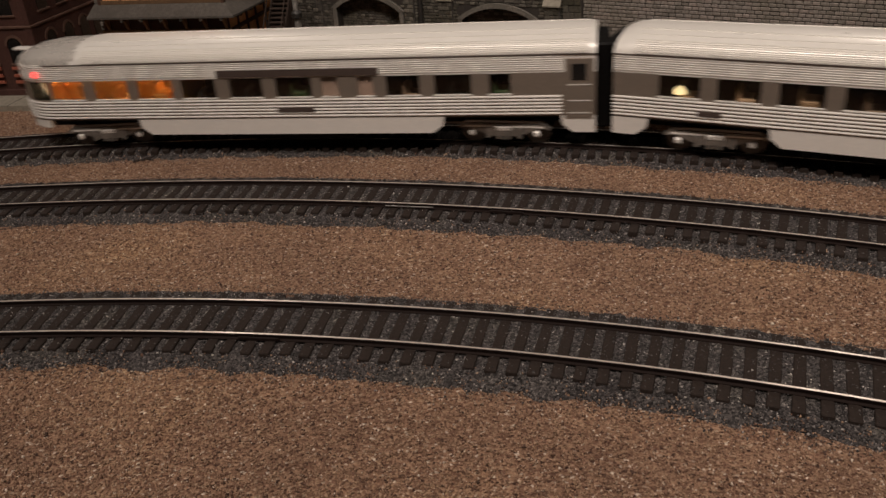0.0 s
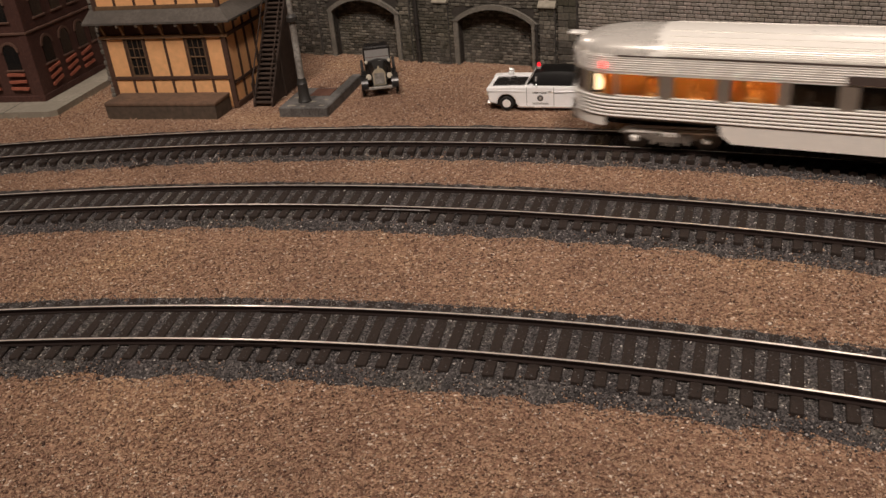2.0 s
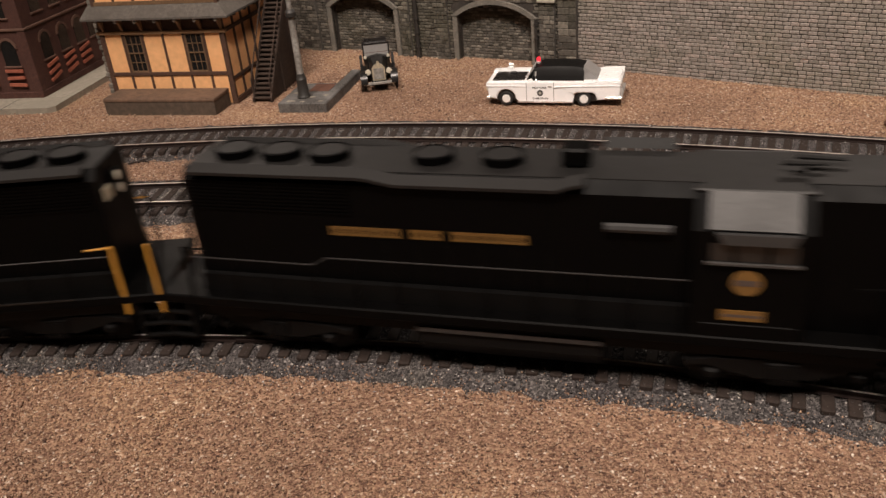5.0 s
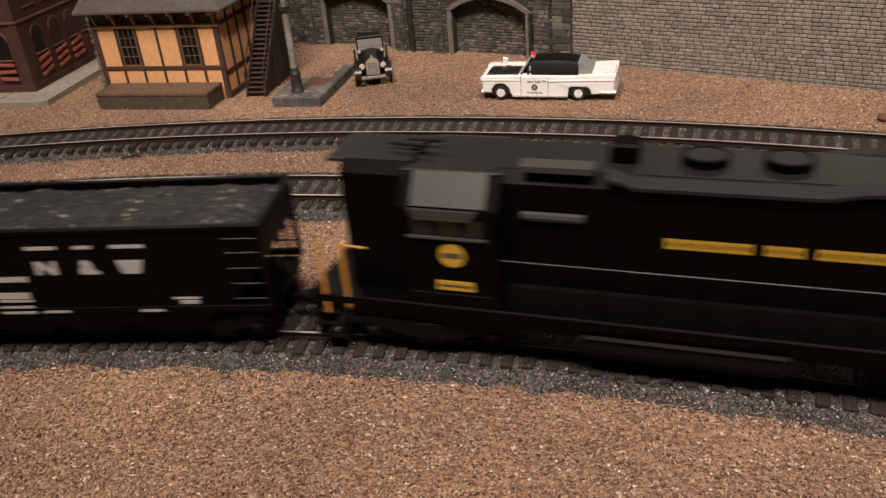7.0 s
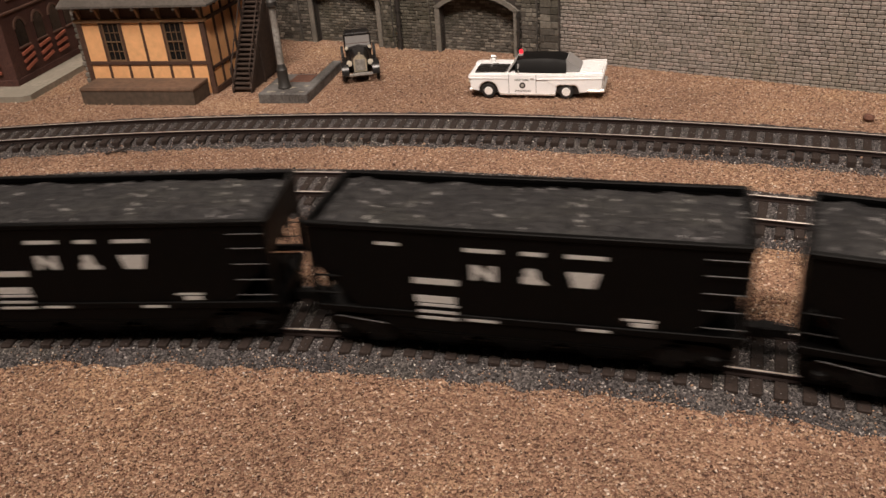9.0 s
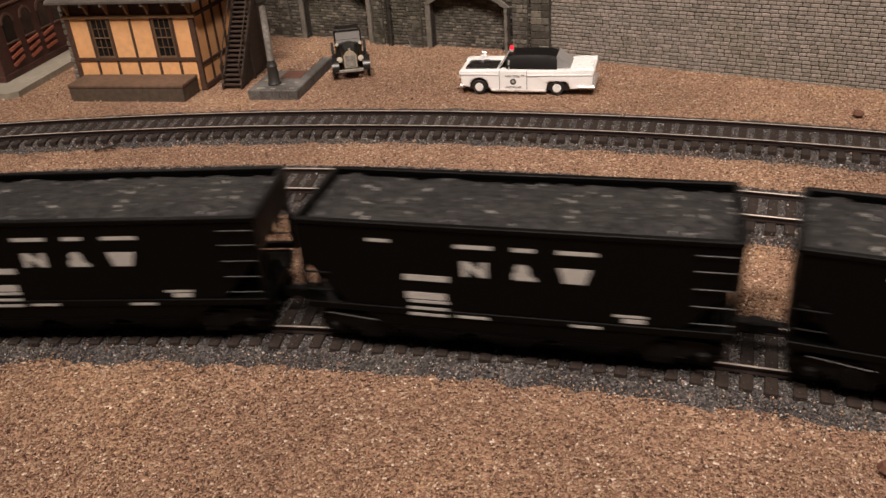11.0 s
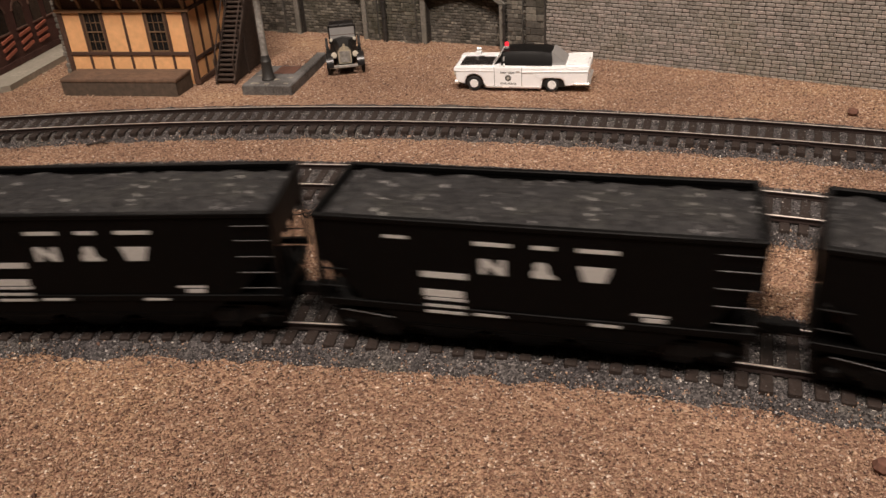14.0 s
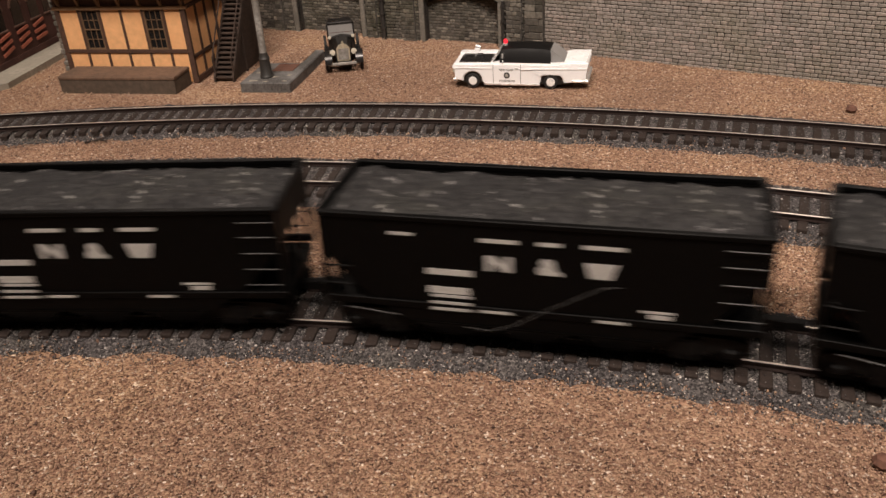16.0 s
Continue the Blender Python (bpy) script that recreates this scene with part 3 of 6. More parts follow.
def build_brick_building():
    b = thing("brick_building", "dark red brick building with arched windows and faded red slats", "building", at=mm(-215.9, 456.6, 0, -12.0))
    part("wall", Shape().box(-80, 0, 0, 68, 2, 84), M_BRICKRED, b)
    part("corner_pier", Shape().box(-4.2, 0.5, -0.5, 3.2, 2, 40, b=0.3), M_BRICKRED, b)
    part("corner_pier", Shape().box(-3.4, 0.3, -0.3, 2.6, 40, 84, b=0.3), M_BRICKRED, b)
    part("ledge", Shape().box(-80, 0.9, -0.9, 68, 39.8, 41.2, b=0.3), M_BRICKRIM, b)
    part("plinth_course", Shape().box(-80, 0.7, -0.7, 68, 2, 6.2, b=0.3), M_BRICKRED, b)
    # arched openings on both faces, each with three bowed slats below
    spots = [("side", y, 21.5, 35.6) for y in (15.0, 32.0, 48.0, 62.0)] + [("front", x, 21.0, 35.0) for x in (-12.5, -30.0, -48.0)]
    spots += [("side", y, 47.0, 60.0) for y in (15.0, 32.0, 48.0)] + [("front", x, 47.0, 60.0) for x in (-12.5, -30.0)]
    slat_rng = random.Random(17)
    for face, c, z0, z1 in spots:
        half = 4.4
        arc = [(c + half * math.cos(math.pi * k / 10), z1 - half + half * math.sin(math.pi * k / 10)) for k in range(11)]
        outline = [(c - half, z0), (c + half, z0)] + arc
        big = [(c + (half + 1.3) * math.cos(math.pi * k / 10), z1 - half + (half + 1.3) * math.sin(math.pi * k / 10)) for k in range(11)]
        axis, s0, s1 = ("x", -0.4, 0.25) if face == "side" else ("y", 0.4, -0.25)
        w = part("window", Shape().prism(outline, s0, s1, axis), M_PANE, b, "dark arched window")
        rim = Shape()
        d0, d1 = (0.0, 0.75) if face == "side" else (0.0, -0.75)
        put = (lambda u, v, d: (d, u, v)) if face == "side" else (lambda u, v, d: (u, d, v))
        rim.loft([[put(*p, d0), put(*q, d0), put(*q, d1), put(*p, d1)] for p, q in zip(arc, big)])
        part("window_arch", rim, M_BRICKRIM, w)
        part("window_sill", Shape().box(-0.2, 0.9, c - 5.4, c + 5.4, z0 - 1.1, z0, b=0.2) if face == "side" else Shape().box(c - 5.4, c + 5.4, -0.9, 0.2, z0 - 1.1, z0, b=0.2), M_BRICKRIM, w)
        if z0 < 40 and c < 60:
            for j in range(3):
                z = 18.4 - 3.9 * j
                tilt = math.radians(slat_rng.uniform(-4, 5) + (9 if face == "side" else -1))
                cu, su = math.cos(tilt), math.sin(tilt)
                turned = [(c + u * cu - v * su, z + u * su + v * cu) for u, v in ((-5.3, -0.75), (5.3, -0.75), (5.3, 0.75), (-5.3, 0.75))]
                d, e = (0.4, 1.5) if face == "side" else (-0.4, -1.5)
                slat = Shape().loft([[put(*p, q) for p in turned] for q in (d, e)])
                part("slat", slat, M_AWN, w, "faded red wooden slat")
    sl = tagged(part("pavement", Shape().prism([(-90, -18.5), (13.5, -18.5), (16.5, -15.5), (16.5, 66), (-90, 66)], -0.5, 2.9, "z"), M_SLAB, at=mm(-215.9, 456.6, 0, -12.0)), "pale grey concrete pavement round the brick building", "pavement", kind="structure")
    for x in (-40, -14):
        part("pavement_joint", Shape().box(x - 0.2, x + 0.2, -18.7, 0, 2.6, 3.0), M_MORTAR, sl)
    q = thing("stone_pier", "rough grey stone corner pier behind the house", "stone pier", at=mm(-174.5, 458.0, 0, -12.0))
    rng = random.Random(5)
    for k in range(24):
        a, c = rng.uniform(2.4, 3.2), rng.uniform(3.2, 4.4)
        part("stone", Shape().box(-a, a, -c, c, 3.0 * k - 1, 3.0 * k + 1.75, b=0.5), M_STONE, q)


build_house()
build_stair()
build_plinth_and_post()
build_brick_building()


# ---- cars ----
def car_wheel(name, parent, x, y0, y1, z, r):
    w = part(name, Shape().lathe([(r * 0.5, y0), (r * 0.92, y0), (r, y0 + 0.3), (r, y1 - 0.3), (r * 0.92, y1), (r * 0.5, y1)], (x, 0, z), "y", 18), M_TYRE, parent, smooth=True)
    for ya, yb in ((y0 - 0.12, y0 + 0.3), (y1 - 0.3, y1 + 0.12)):
        part("hubcap", Shape().lathe([(0.05, ya), (r * 0.22, ya), (r * 0.34, ya + 0.12), (r * 0.5, ya - 0.05), (r * 0.6, ya + 0.1), (r * 0.6, yb), (0.05, yb)], (x, 0, z), "y", 16), M_HUBCAP, w, "chrome hubcap", smooth=True)
    return w


def word(text, size, parent, x, y, z, mat):
    """A line of lettering on the near side of a thing, centred at x, z."""
    cu = bpy.data.curves.new("lettering", "FONT")
    cu.body, cu.size, cu.align_x, cu.extrude, cu.offset = text, size * MM, "CENTER", 0.00004, 0.00002
    cu.materials.append(mat)
    ob = new("lettering", cu)
    ob.parent = parent
    ob.matrix_basis = mm(x, y, z, 0, 90, 0)
    return ob


def build_police_car():
    c = thing("police_car", "white 1950s police convertible with raised black top and red beacon", "car", at=mm(33.6, 381.0, 0, -17.68))

    def arch(cx, r):
        return [(cx + r * math.cos(a), 3.2 + r * math.sin(a)) for a in [math.pi * k / 8 for k in range(9)]][::-1]
    prof = [(-7.6, 3.7), (-8.5, 4.8), (-8.7, 8.6), (-9.6, 9.3), (-9.5, 10.6), (-8.6, 11.3), (8.6, 11.6), (22, 11.5), (36, 11.5), (44, 11.6), (53.0, 11.8), (53.4, 11.2), (52.5, 9.0), (52.6, 4.4), (50.6, 3.7),
            (42.6, 2.9), (41.6, 5.4), (40.4, 6.3), (33.4, 6.3), (32.2, 5.6), (31.4, 1.7), (6.0, 1.7)] + arch(0.0, 4.6)[::-1] + [(-5.0, 3.2)]
    sh = Shape().prism(prof, 0.0, 20.4, "y")
    me = sh.mesh("body", [M_WHITE])
    bm = bmesh.new()
    bm.from_mesh(me)
    bmesh.ops.bevel(bm, geom=[e for e in bm.edges if abs(e.verts[0].co.y - e.verts[1].co.y) < 1e-6], offset=0.0007, segments=2, affect="EDGES", clamp_overlap=True)
    bm.to_mesh(me)
    bm.free()
    body = part("body", me, [], c)
    part("wheel_well", Shape().box(-5.5, 42.2, 0.9, 19.5, 2.2, 9.0), M_CARBLACK, c)
    for y0, y1 in ((-0.25, 0.35), (20.05, 20.65)):
        part("quarter_panel", Shape().prism([(27.5, 8.5), (30.0, 9.3), (52.9, 9.7), (52.4, 4.5), (50.4, 3.9), (43.0, 3.3), (42.0, 5.8), (40.6, 6.9), (33.2, 6.9), (31.6, 6.0), (29.8, 7.0)], y0 + 0.08, y1 - 0.08, "y"), M_WHITE, c)
        part("chrome_strip", Shape().prism([(22.8, 9.2), (30.0, 9.55), (52.8, 9.95), (52.8, 9.72), (30.0, 9.3), (22.8, 9.05)], y0 - 0.2, y1 + 0.2, "y"), M_WHITE, c)
        part("fender_crease", Shape().prism([(-9.0, 9.6), (4.0, 9.7), (9.4, 9.5), (9.4, 9.3), (4.0, 9.3), (-9.0, 9.2)], y0, y1, "y"), M_WHITE, c)
        part("rocker_strip", Shape().box(5.5, 31.5, y0 + 0.05, y1 - 0.05, 1.6, 2.2), M_CHROME, c)
        for x in (9.8, 22.6):
            part("door_seam", Shape().box(x - 0.09, x + 0.09, y0 + 0.12, y1 - 0.12, 2.4, 11.2), M_INK, c)
        part("door_handle", Shape().box(20.0, 21.6, y0 - 0.1, y1 + 0.1, 9.3, 9.7), M_CHROME, c)
    for y0, y1, up in ((0.3, 1.9, 0.0), (15.6, 20.1, 0.75)):
        part("fender_top", Shape().loft([[(x, y0, 10.9), (x, y0 + 0.3, z + up), (x, y1 - 0.4, z + up), (x, y1, 10.9)] for x, z in ((-9.0, 11.2), (-7.5, 11.5), (2, 11.75), (9.2, 11.75), (10.5, 11.5))]), M_WHITE, c, smooth=True)
    part("hood_panel", Shape().loft([[(x, 1.9, 11.0), (x, 2.4, 11.75), (x, 6, z), (x, 12.5, z), (x, 15.4, 11.75), (x, 15.7, 11.0)] for x, z in ((-6.6, 11.9), (-4, 12.3), (2, 12.5), (8.4, 12.5))]), M_CARBLACK, c, "black hood panel", smooth=True)
    part("hood_scoop", Shape().lathe([(0.05, -1.8), (0.9, -1.2), (1.0, 1.2), (0.05, 1.9)], (2.0, 10.2, 12.6), "x", 10), M_CARBLACK, c, smooth=True)
    # raised soft top: rounded, narrowing upwards
    sec = []
    for x, w0, zt in ((9.0, 8.2, 12.4), (12.6, 7.2, 17.0), (16, 7.0, 17.9), (24, 7.0, 18.2), (32, 7.0, 18.0), (36.2, 6.8, 17.3)):
        lo = 9.2
        sec.append([(x if zt > 13 else x, 10.2 - lo + 0.9, 11.3), (x, 10.2 - w0 - 0.3, max(11.5, zt - 1.8)), (x, 10.2 - w0 + 0.9, zt - 0.4), (x, 10.2, zt), (x, 10.2 + w0 - 0.9, zt - 0.4), (x, 10.2 + w0 + 0.3, max(11.5, zt - 1.8)), (x, 10.2 + lo - 0.9, 11.3)])
    part("soft_top", Shape().loft(sec[2:]), M_CLOTHTOP, c, "black soft top", smooth=True)
    part("soft_top_front", Shape().loft([[(x, y, z) for x, y, z in s] for s in sec[1:3]]), M_CLOTHTOP, c, smooth=True)
    part("windscreen", Shape().prism([(8.6, 11.5), (9.1, 11.5), (13.0, 17.2), (12.4, 17.2)], 3.0, 17.4, "y"), M_GLASSGREY, c, "pale windscreen")
    for y in (2.6, 17.4):
        part("windscreen_frame", Shape().prism([(8.4, 11.5), (9.3, 11.5), (13.2, 17.2), (12.3, 17.2)], y - 0.3, y + 0.3, "y"), M_CHROME, c)
        part("vent_frame", Shape().prism([(13.2, 11.5), (14.0, 11.5), (14.4, 15.6), (13.6, 15.6)], y - 0.25, y + 0.25, "y"), M_CHROME, c)
    part("rear_window", Shape().prism([(36.0, 17.3), (36.6, 17.3), (43.4, 12.0), (35.4, 11.4)], 3.6, 16.8, "y"), M_GLASSGREY, c, "pale rear window")
    part("rear_deck", Shape().prism([(42.5, 11.6), (42.5, 12.6), (52.6, 12.7), (52.6, 11.8)], 2.4, 18.0, "y"), M_WHITE, c)
    for y0, y1, top in ((0.3, 1.5, 12.0), (18.9, 20.1, 13.0)):
        part("tail_fin", Shape().prism([(38, 11.4), (44, top - 0.3), (53.4, top), (53.2, 11.4)], y0, y1, "y"), M_WHITE, c, "raised white tail fin")
    part("front_bumper", Shape().box(-9.6, -7.4, -0.4, 20.8, 3.0, 4.6, b=0.5), M_CHROME, c)
    part("rear_bumper", Shape().box(46.0, 54.0, -0.5, 20.9, 3.2, 4.8, b=0.6), M_CHROME, c)
    part("grille", Shape().box(-9.5, -8.9, 7.6, 12.8, 4.8, 9.6, b=0.3), M_CHROME, c)
    for y in (1.4, 3.4, 17.0, 19.0):
        part("headlight", Shape().lathe([(0.05, -0.5), (0.9, -0.4), (1.0, 0.4), (0.8, 0.5)], (-9.1, y, 7.7), "x", 12), M_LAMPGLASS, c, smooth=True)
    for y in (2.4, 18.0):
        part("tail_light", Shape().box(52.4, 53.6, y - 1.9, y + 1.9, 8.2, 11.2, b=0.4), M_CHROME, c)
    for x in (0.0, 36.5):
        for y in (0.2, 17.0):
            car_wheel("wheel", c, x, y, y + 3.2, 3.3, 3.35)
    sp = part("spotlight_bracket", Shape().box(-2.0, 0.6, 16.0, 18.4, 12.4, 14.0, b=0.2), M_WHITE, c)
    part("siren", Shape().lathe([(0.05, -1.2), (1.2, -1.0), (0.8, 1.2), (0.05, 1.4)], (-0.5, 17.2, 14.6), "x", 12), M_CHROME, sp, smooth=True)
    b = part("beacon_base", Shape().lathe([(1.1, 0), (1.1, 0.9), (0.8, 1.1)], (14.2, 10.2, 17.5), "z", 12), M_CHROME, c, smooth=True)
    part("beacon", Shape().lathe([(0.95, 0), (1.0, 1.0), (0.7, 1.7), (0.05, 1.95)], (14.2, 10.2, 18.5), "z", 12), M_REDLENS, b, "red beacon lens", smooth=True)
    part("wing_mirror", Shape().lathe([(0.05, -0.3), (0.8, -0.2), (0.8, 0.2), (0.05, 0.3)], (14.4, 0.6, 12.2), "x", 10), M_CHROME, c, smooth=True)
    part("door_badge", Shape().lathe([(0.05, -0.10), (1.45, -0.10), (1.45, 0.1), (0.05, 0.1)], (16.2, 0, 6.2), "y", 16), M_INK, c, "dark round badge on the door")
    part("badge_centre", Shape().lathe([(0.05, -0.16), (0.75, -0.16), (0.75, 0.1), (0.05, 0.1)], (16.2, 0, 6.2), "y", 10), M_SILL, c)
    word("NEW YORK", 1.25, c, 15.9, -0.06, 8.35, M_INK)
    word("STATE POLICE", 1.15, c, 16.3, -0.06, 3.2, M_INK)


def build_old_car():
    c = thing("vintage_car", "dark olive vintage open-front car with brass radiator", "car", at=mm(-27.5, 420.0, 0, 4.0))
    part("chassis", Shape().box(-4, 4, 1, 44, 3.4, 5.0), M_CARBLACK, c)
    part("bonnet", Shape().loft([[(x * s, y, 5 + (z - 5) * s2) for x, z in ((-3.4, 5), (-3.6, 11), (-2.4, 13.2), (0, 13.9), (2.4, 13.2), (3.6, 11), (3.4, 5))] for y, s, s2 in ((3.4, 0.92, 0.96), (10, 1.05, 1.04), (16, 1.3, 1.12))]), M_FORD, c, smooth=True)
    part("cowl", Shape().loft([[(x * s, y, 4.5 + (z - 4.5) * h) for x, z in ((-5.2, 4.5), (-5.4, 11), (-4.2, 14), (0, 15), (4.2, 14), (5.4, 11), (5.2, 4.5))] for y, s, h in ((15.5, 0.95, 1.0), (19, 1.25, 1.05))]), M_FORD, c, smooth=True)
    part("cabin", Shape().box(-6.8, 6.8, 18.6, 42, 4.5, 13.2, b=0.6), M_FORD, c)
    part("folded_roof", Shape().box(-6.9, 6.9, 33, 43, 13.0, 17.6, b=0.9), M_CARBLACK, c)
    for x in (-6.7, 6.7):
        part("windscreen_post", Shape().box(x - 0.4, x + 0.4, 17.9, 18.7, 12, 20.6), M_CARBLACK, c)
    part("windscreen_header", Shape().box(-7.1, 7.1, 17.9, 18.7, 20.1, 20.9), M_CARBLACK, c)
    part("seat", Shape().box(-6, 6, 26, 30, 13, 16.5, b=0.6), M_RUST, c)
    part("windscreen", Shape().box(-6.5, 6.5, 18.0, 18.4, 16.2, 20.2), M_GLASSGREY, c, "plain grey windscreen glass")
    part("windscreen", Shape().box(-6.5, 6.5, 17.9, 18.3, 13.4, 15.9), M_GLASSGREY, c)
    g = part("radiator_shell", Shape().prism([(-3.3, 5.4), (-3.4, 11.6), (-2.0, 13.4), (0, 14.2), (2.0, 13.4), (3.4, 11.6), (3.3, 5.4)], 2.2, 3.8, "y"), M_BRASS, c, "dull brass radiator shell")
    part("radiator_core", Shape().box(-2.6, 2.6, 2.0, 2.6, 6.2, 11.8), M_POST, g)
    part("radiator_cap", Shape().rod((0, 3, 14), (0, 3, 15.2), 0.6, 8), M_BRASS, g)
    for x in (-5.4, 5.4):
        part("headlight", Shape().lathe([(0.05, -1.3), (1.45, -1.1), (1.5, -0.6), (0.9, 1.0), (0.05, 1.3)], (x, 3.4, 10.0), "y", 14), M_LAMPGLASS, c, "pale round headlamp", smooth=True)
        part("cowl_lamp", Shape().lathe([(0.05, -0.8), (0.8, -0.6), (0.8, 0.6), (0.05, 0.8)], (x * 1.12, 15.5, 14.4), "y", 10), M_LAMPGLASS, c, smooth=True)
        arc = [(-1.2 + 5.6 * math.cos(math.pi * k / 8), 4.6 + 5.2 * math.sin(math.pi * k / 8)) for k in range(9)]
        sec = [[(x * 1.45 - 1.8, 6 + u, z), (x * 1.45 + 1.8, 6 + u, z), (x * 1.45 + 1.8, 6 + u, z + 0.5), (x * 1.45 - 1.8, 6 + u, z + 0.5)] for u, z in arc]
        part("mudguard", Shape().loft(sec), M_CARBLACK, c, smooth=True)
        part("running_board", Shape().box(x * 1.45 - 1.6, x * 1.45 + 1.6, 10, 34, 4.2, 4.9, b=0.1), M_CARBLACK, c)
        for y in (5.0, 37.0):
            w = part("wheel", Shape().lathe([(4.2, -0.7), (4.9, -0.7), (5.1, 0), (4.9, 0.7), (4.2, 0.7), (4.1, 0), (4.2, -0.7)], (x * 1.62, y, 5.0), "x", 20), M_TYRE, c, smooth=True)
            sp = Shape().lathe([(0.05, -0.6), (1.0, -0.6), (1.0, 0.6), (0.05, 0.6)], (x * 1.62, y, 5.0), "x", 8)
            for k in range(8):
                a = k * math.tau / 8
                sp.rod((x * 1.62, y, 5.0), (x * 1.62, y + 4.3 * math.cos(a), 5.0 + 4.3 * math.sin(a)), 0.22, 5)
            part("spokes", sp, M_RUST, w)
    part("front_bumper", Shape().box(-8.2, 8.2, -0.4, 0.4, 4.0, 5.4, b=0.2), M_POST, c, "grey front bumper bar")
    for x in (-6.4, 0.4, 6.4):
        part("bumper_bolt", Shape().rod((x, -0.6, 4.7), (x, -0.2, 4.7), 0.45, 8), M_CHROME, c)


build_police_car()
build_old_car()


# ---- materials of the trains ----
M_FLUTE = material("bright_fluted_steel", (0.95, 0.93, 0.89), 0.26, metal=0.18, vary=0.02, relief=0.0)
M_ROOFSILVER = material("roof_silver", (0.93, 0.91, 0.86), 0.34, metal=0.12, vary=0.05, relief=0.0)
M_DOME = material("tail_dome_metal", (0.84, 0.81, 0.76), 0.28, metal=0.45, vary=0.04, relief=0.03)
M_BAND = material("taupe_band_and_flute_shade", (0.25, 0.21, 0.175), 0.45, metal=0.3, vary=0.1, relief=0.04)
M_LBOARD = material("brown_letterboard", (0.075, 0.055, 0.048), 0.5, vary=0.15)
M_TRUCK = material("grey_bogie_metal", (0.30, 0.28, 0.255), 0.38, metal=0.5, vary=0.35, scale=250)
M_WHEEL = material("wheel_steel", (0.10, 0.095, 0.09), 0.4, metal=0.6, vary=0.2)
M_INSIDE = material("dark_interior", (0.03, 0.026, 0.023), 0.8)
M_SEATS = material("beige_seats", (0.36, 0.25, 0.18), 0.7, vary=0.3, scale=150)
M_GREENSEAT = material("green_seats", (0.05, 0.10, 0.035), 0.7, vary=0.3, scale=150)
M_COALBLACK = material("hopper_black", (0.0015, 0.0014, 0.0014), 0.5, vary=0.35, scale=120, relief=0.08, spec=0.08)
# greyer than the black sides: light from above is put into this colour
M_LOCOROOF = material("loco_roof_toplit", (0.0042, 0.0037, 0.0035), 0.6, vary=0.25, scale=90)
M_LOCOGREY = material("grey_loco_fittings", (0.034, 0.034, 0.034), 0.5, vary=0.12)
M_UNDER = material("underframe_black", (0.0035, 0.0032, 0.0032), 0.6, vary=0.4, spec=0.15)
M_YELLOW = material("yellow_stencil", (0.50, 0.30, 0.03), 0.5, vary=0.12, relief=0.0)
M_RAILYEL = material("orange_handrail", (0.55, 0.27, 0.04), 0.45, vary=0.15, relief=0.0)
M_STENCIL = material("white_stencil", (0.40, 0.395, 0.38), 0.6, vary=0.2, relief=0.0)
M_HANDRAIL = material("handrail_highlight", (0.022, 0.021, 0.021), 0.5)
M_GREYLINE = material("plain_grey_line", (0.05, 0.048, 0.047), 0.5)
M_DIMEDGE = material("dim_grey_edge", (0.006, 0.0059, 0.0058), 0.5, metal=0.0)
M_REDROD = material("red_hose", (0.30, 0.05, 0.04), 0.6)
# the palest stop paints glints on a few lumps of coal
M_COAL = grit_material("coal_load", [(0.0, (0.011, 0.011, 0.012)), (0.5, (0.021, 0.021, 0.022)), (0.95, (0.036, 0.036, 0.036)), (1.0, (0.24, 0.24, 0.24))], 900, 60, rough=0.65, relief=0.5)


def glow(name, colour, strength):
    m = bpy.data.materials.new(name)
    m.use_nodes = True
    b = m.node_tree.nodes["Principled BSDF"]
    b.inputs["Base Color"].default_value = (*colour, 1)
    b.inputs["Emission Color"].default_value = (*colour, 1)
    b.inputs["Emission Strength"].default_value = strength
    return m


M_BULB = glow("warm_bulb", (1.0, 0.62, 0.25), 300.0)
M_TAILBULB = glow("warm_tail_lamp", (1.0, 0.78, 0.50), 3.2)
M_TABLELAMP = glow("table_lamp_shade", (1.0, 0.78, 0.42), 2.2)
M_CURTAIN = material("pink_beige_curtain", (0.52, 0.38, 0.33), 0.8, vary=0.2, scale=120)
M_REDGLOW = glow("red_marker_lamp", (1.0, 0.06, 0.05), 4.0)
# the lounge's warm lamplight is partly put into this orange
M_ORANGE = material("lamplight_orange_panelling", (0.70, 0.30, 0.07), 0.6, vary=0.2, scale=150)
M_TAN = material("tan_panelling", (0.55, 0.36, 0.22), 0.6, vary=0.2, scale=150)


def make_glass():
    m = bpy.data.materials.new("train_window_glass")
    m.use_nodes = True
    nt = m.node_tree
    nt.nodes.remove(nt.nodes["Principled BSDF"])
    out = nt.nodes["Material Output"]
    t, g, mx, fr = (nt.nodes.new(n) for n in ("ShaderNodeBsdfTransparent", "ShaderNodeBsdfGlossy", "ShaderNodeMixShader", "ShaderNodeFresnel"))
    t.inputs[0].default_value = (0.85, 0.84, 0.80, 1)
    g.inputs["Roughness"].default_value = 0.05
    fr.inputs[0].default_value = 1.45
    nt.links.new(fr.outputs[0], mx.inputs[0])
    nt.links.new(t.outputs[0], mx.inputs[1])
    nt.links.new(g.outputs[0], mx.inputs[2])
    nt.links.new(mx.outputs[0], out.inputs[0])
    return m


M_GLASS = make_glass()


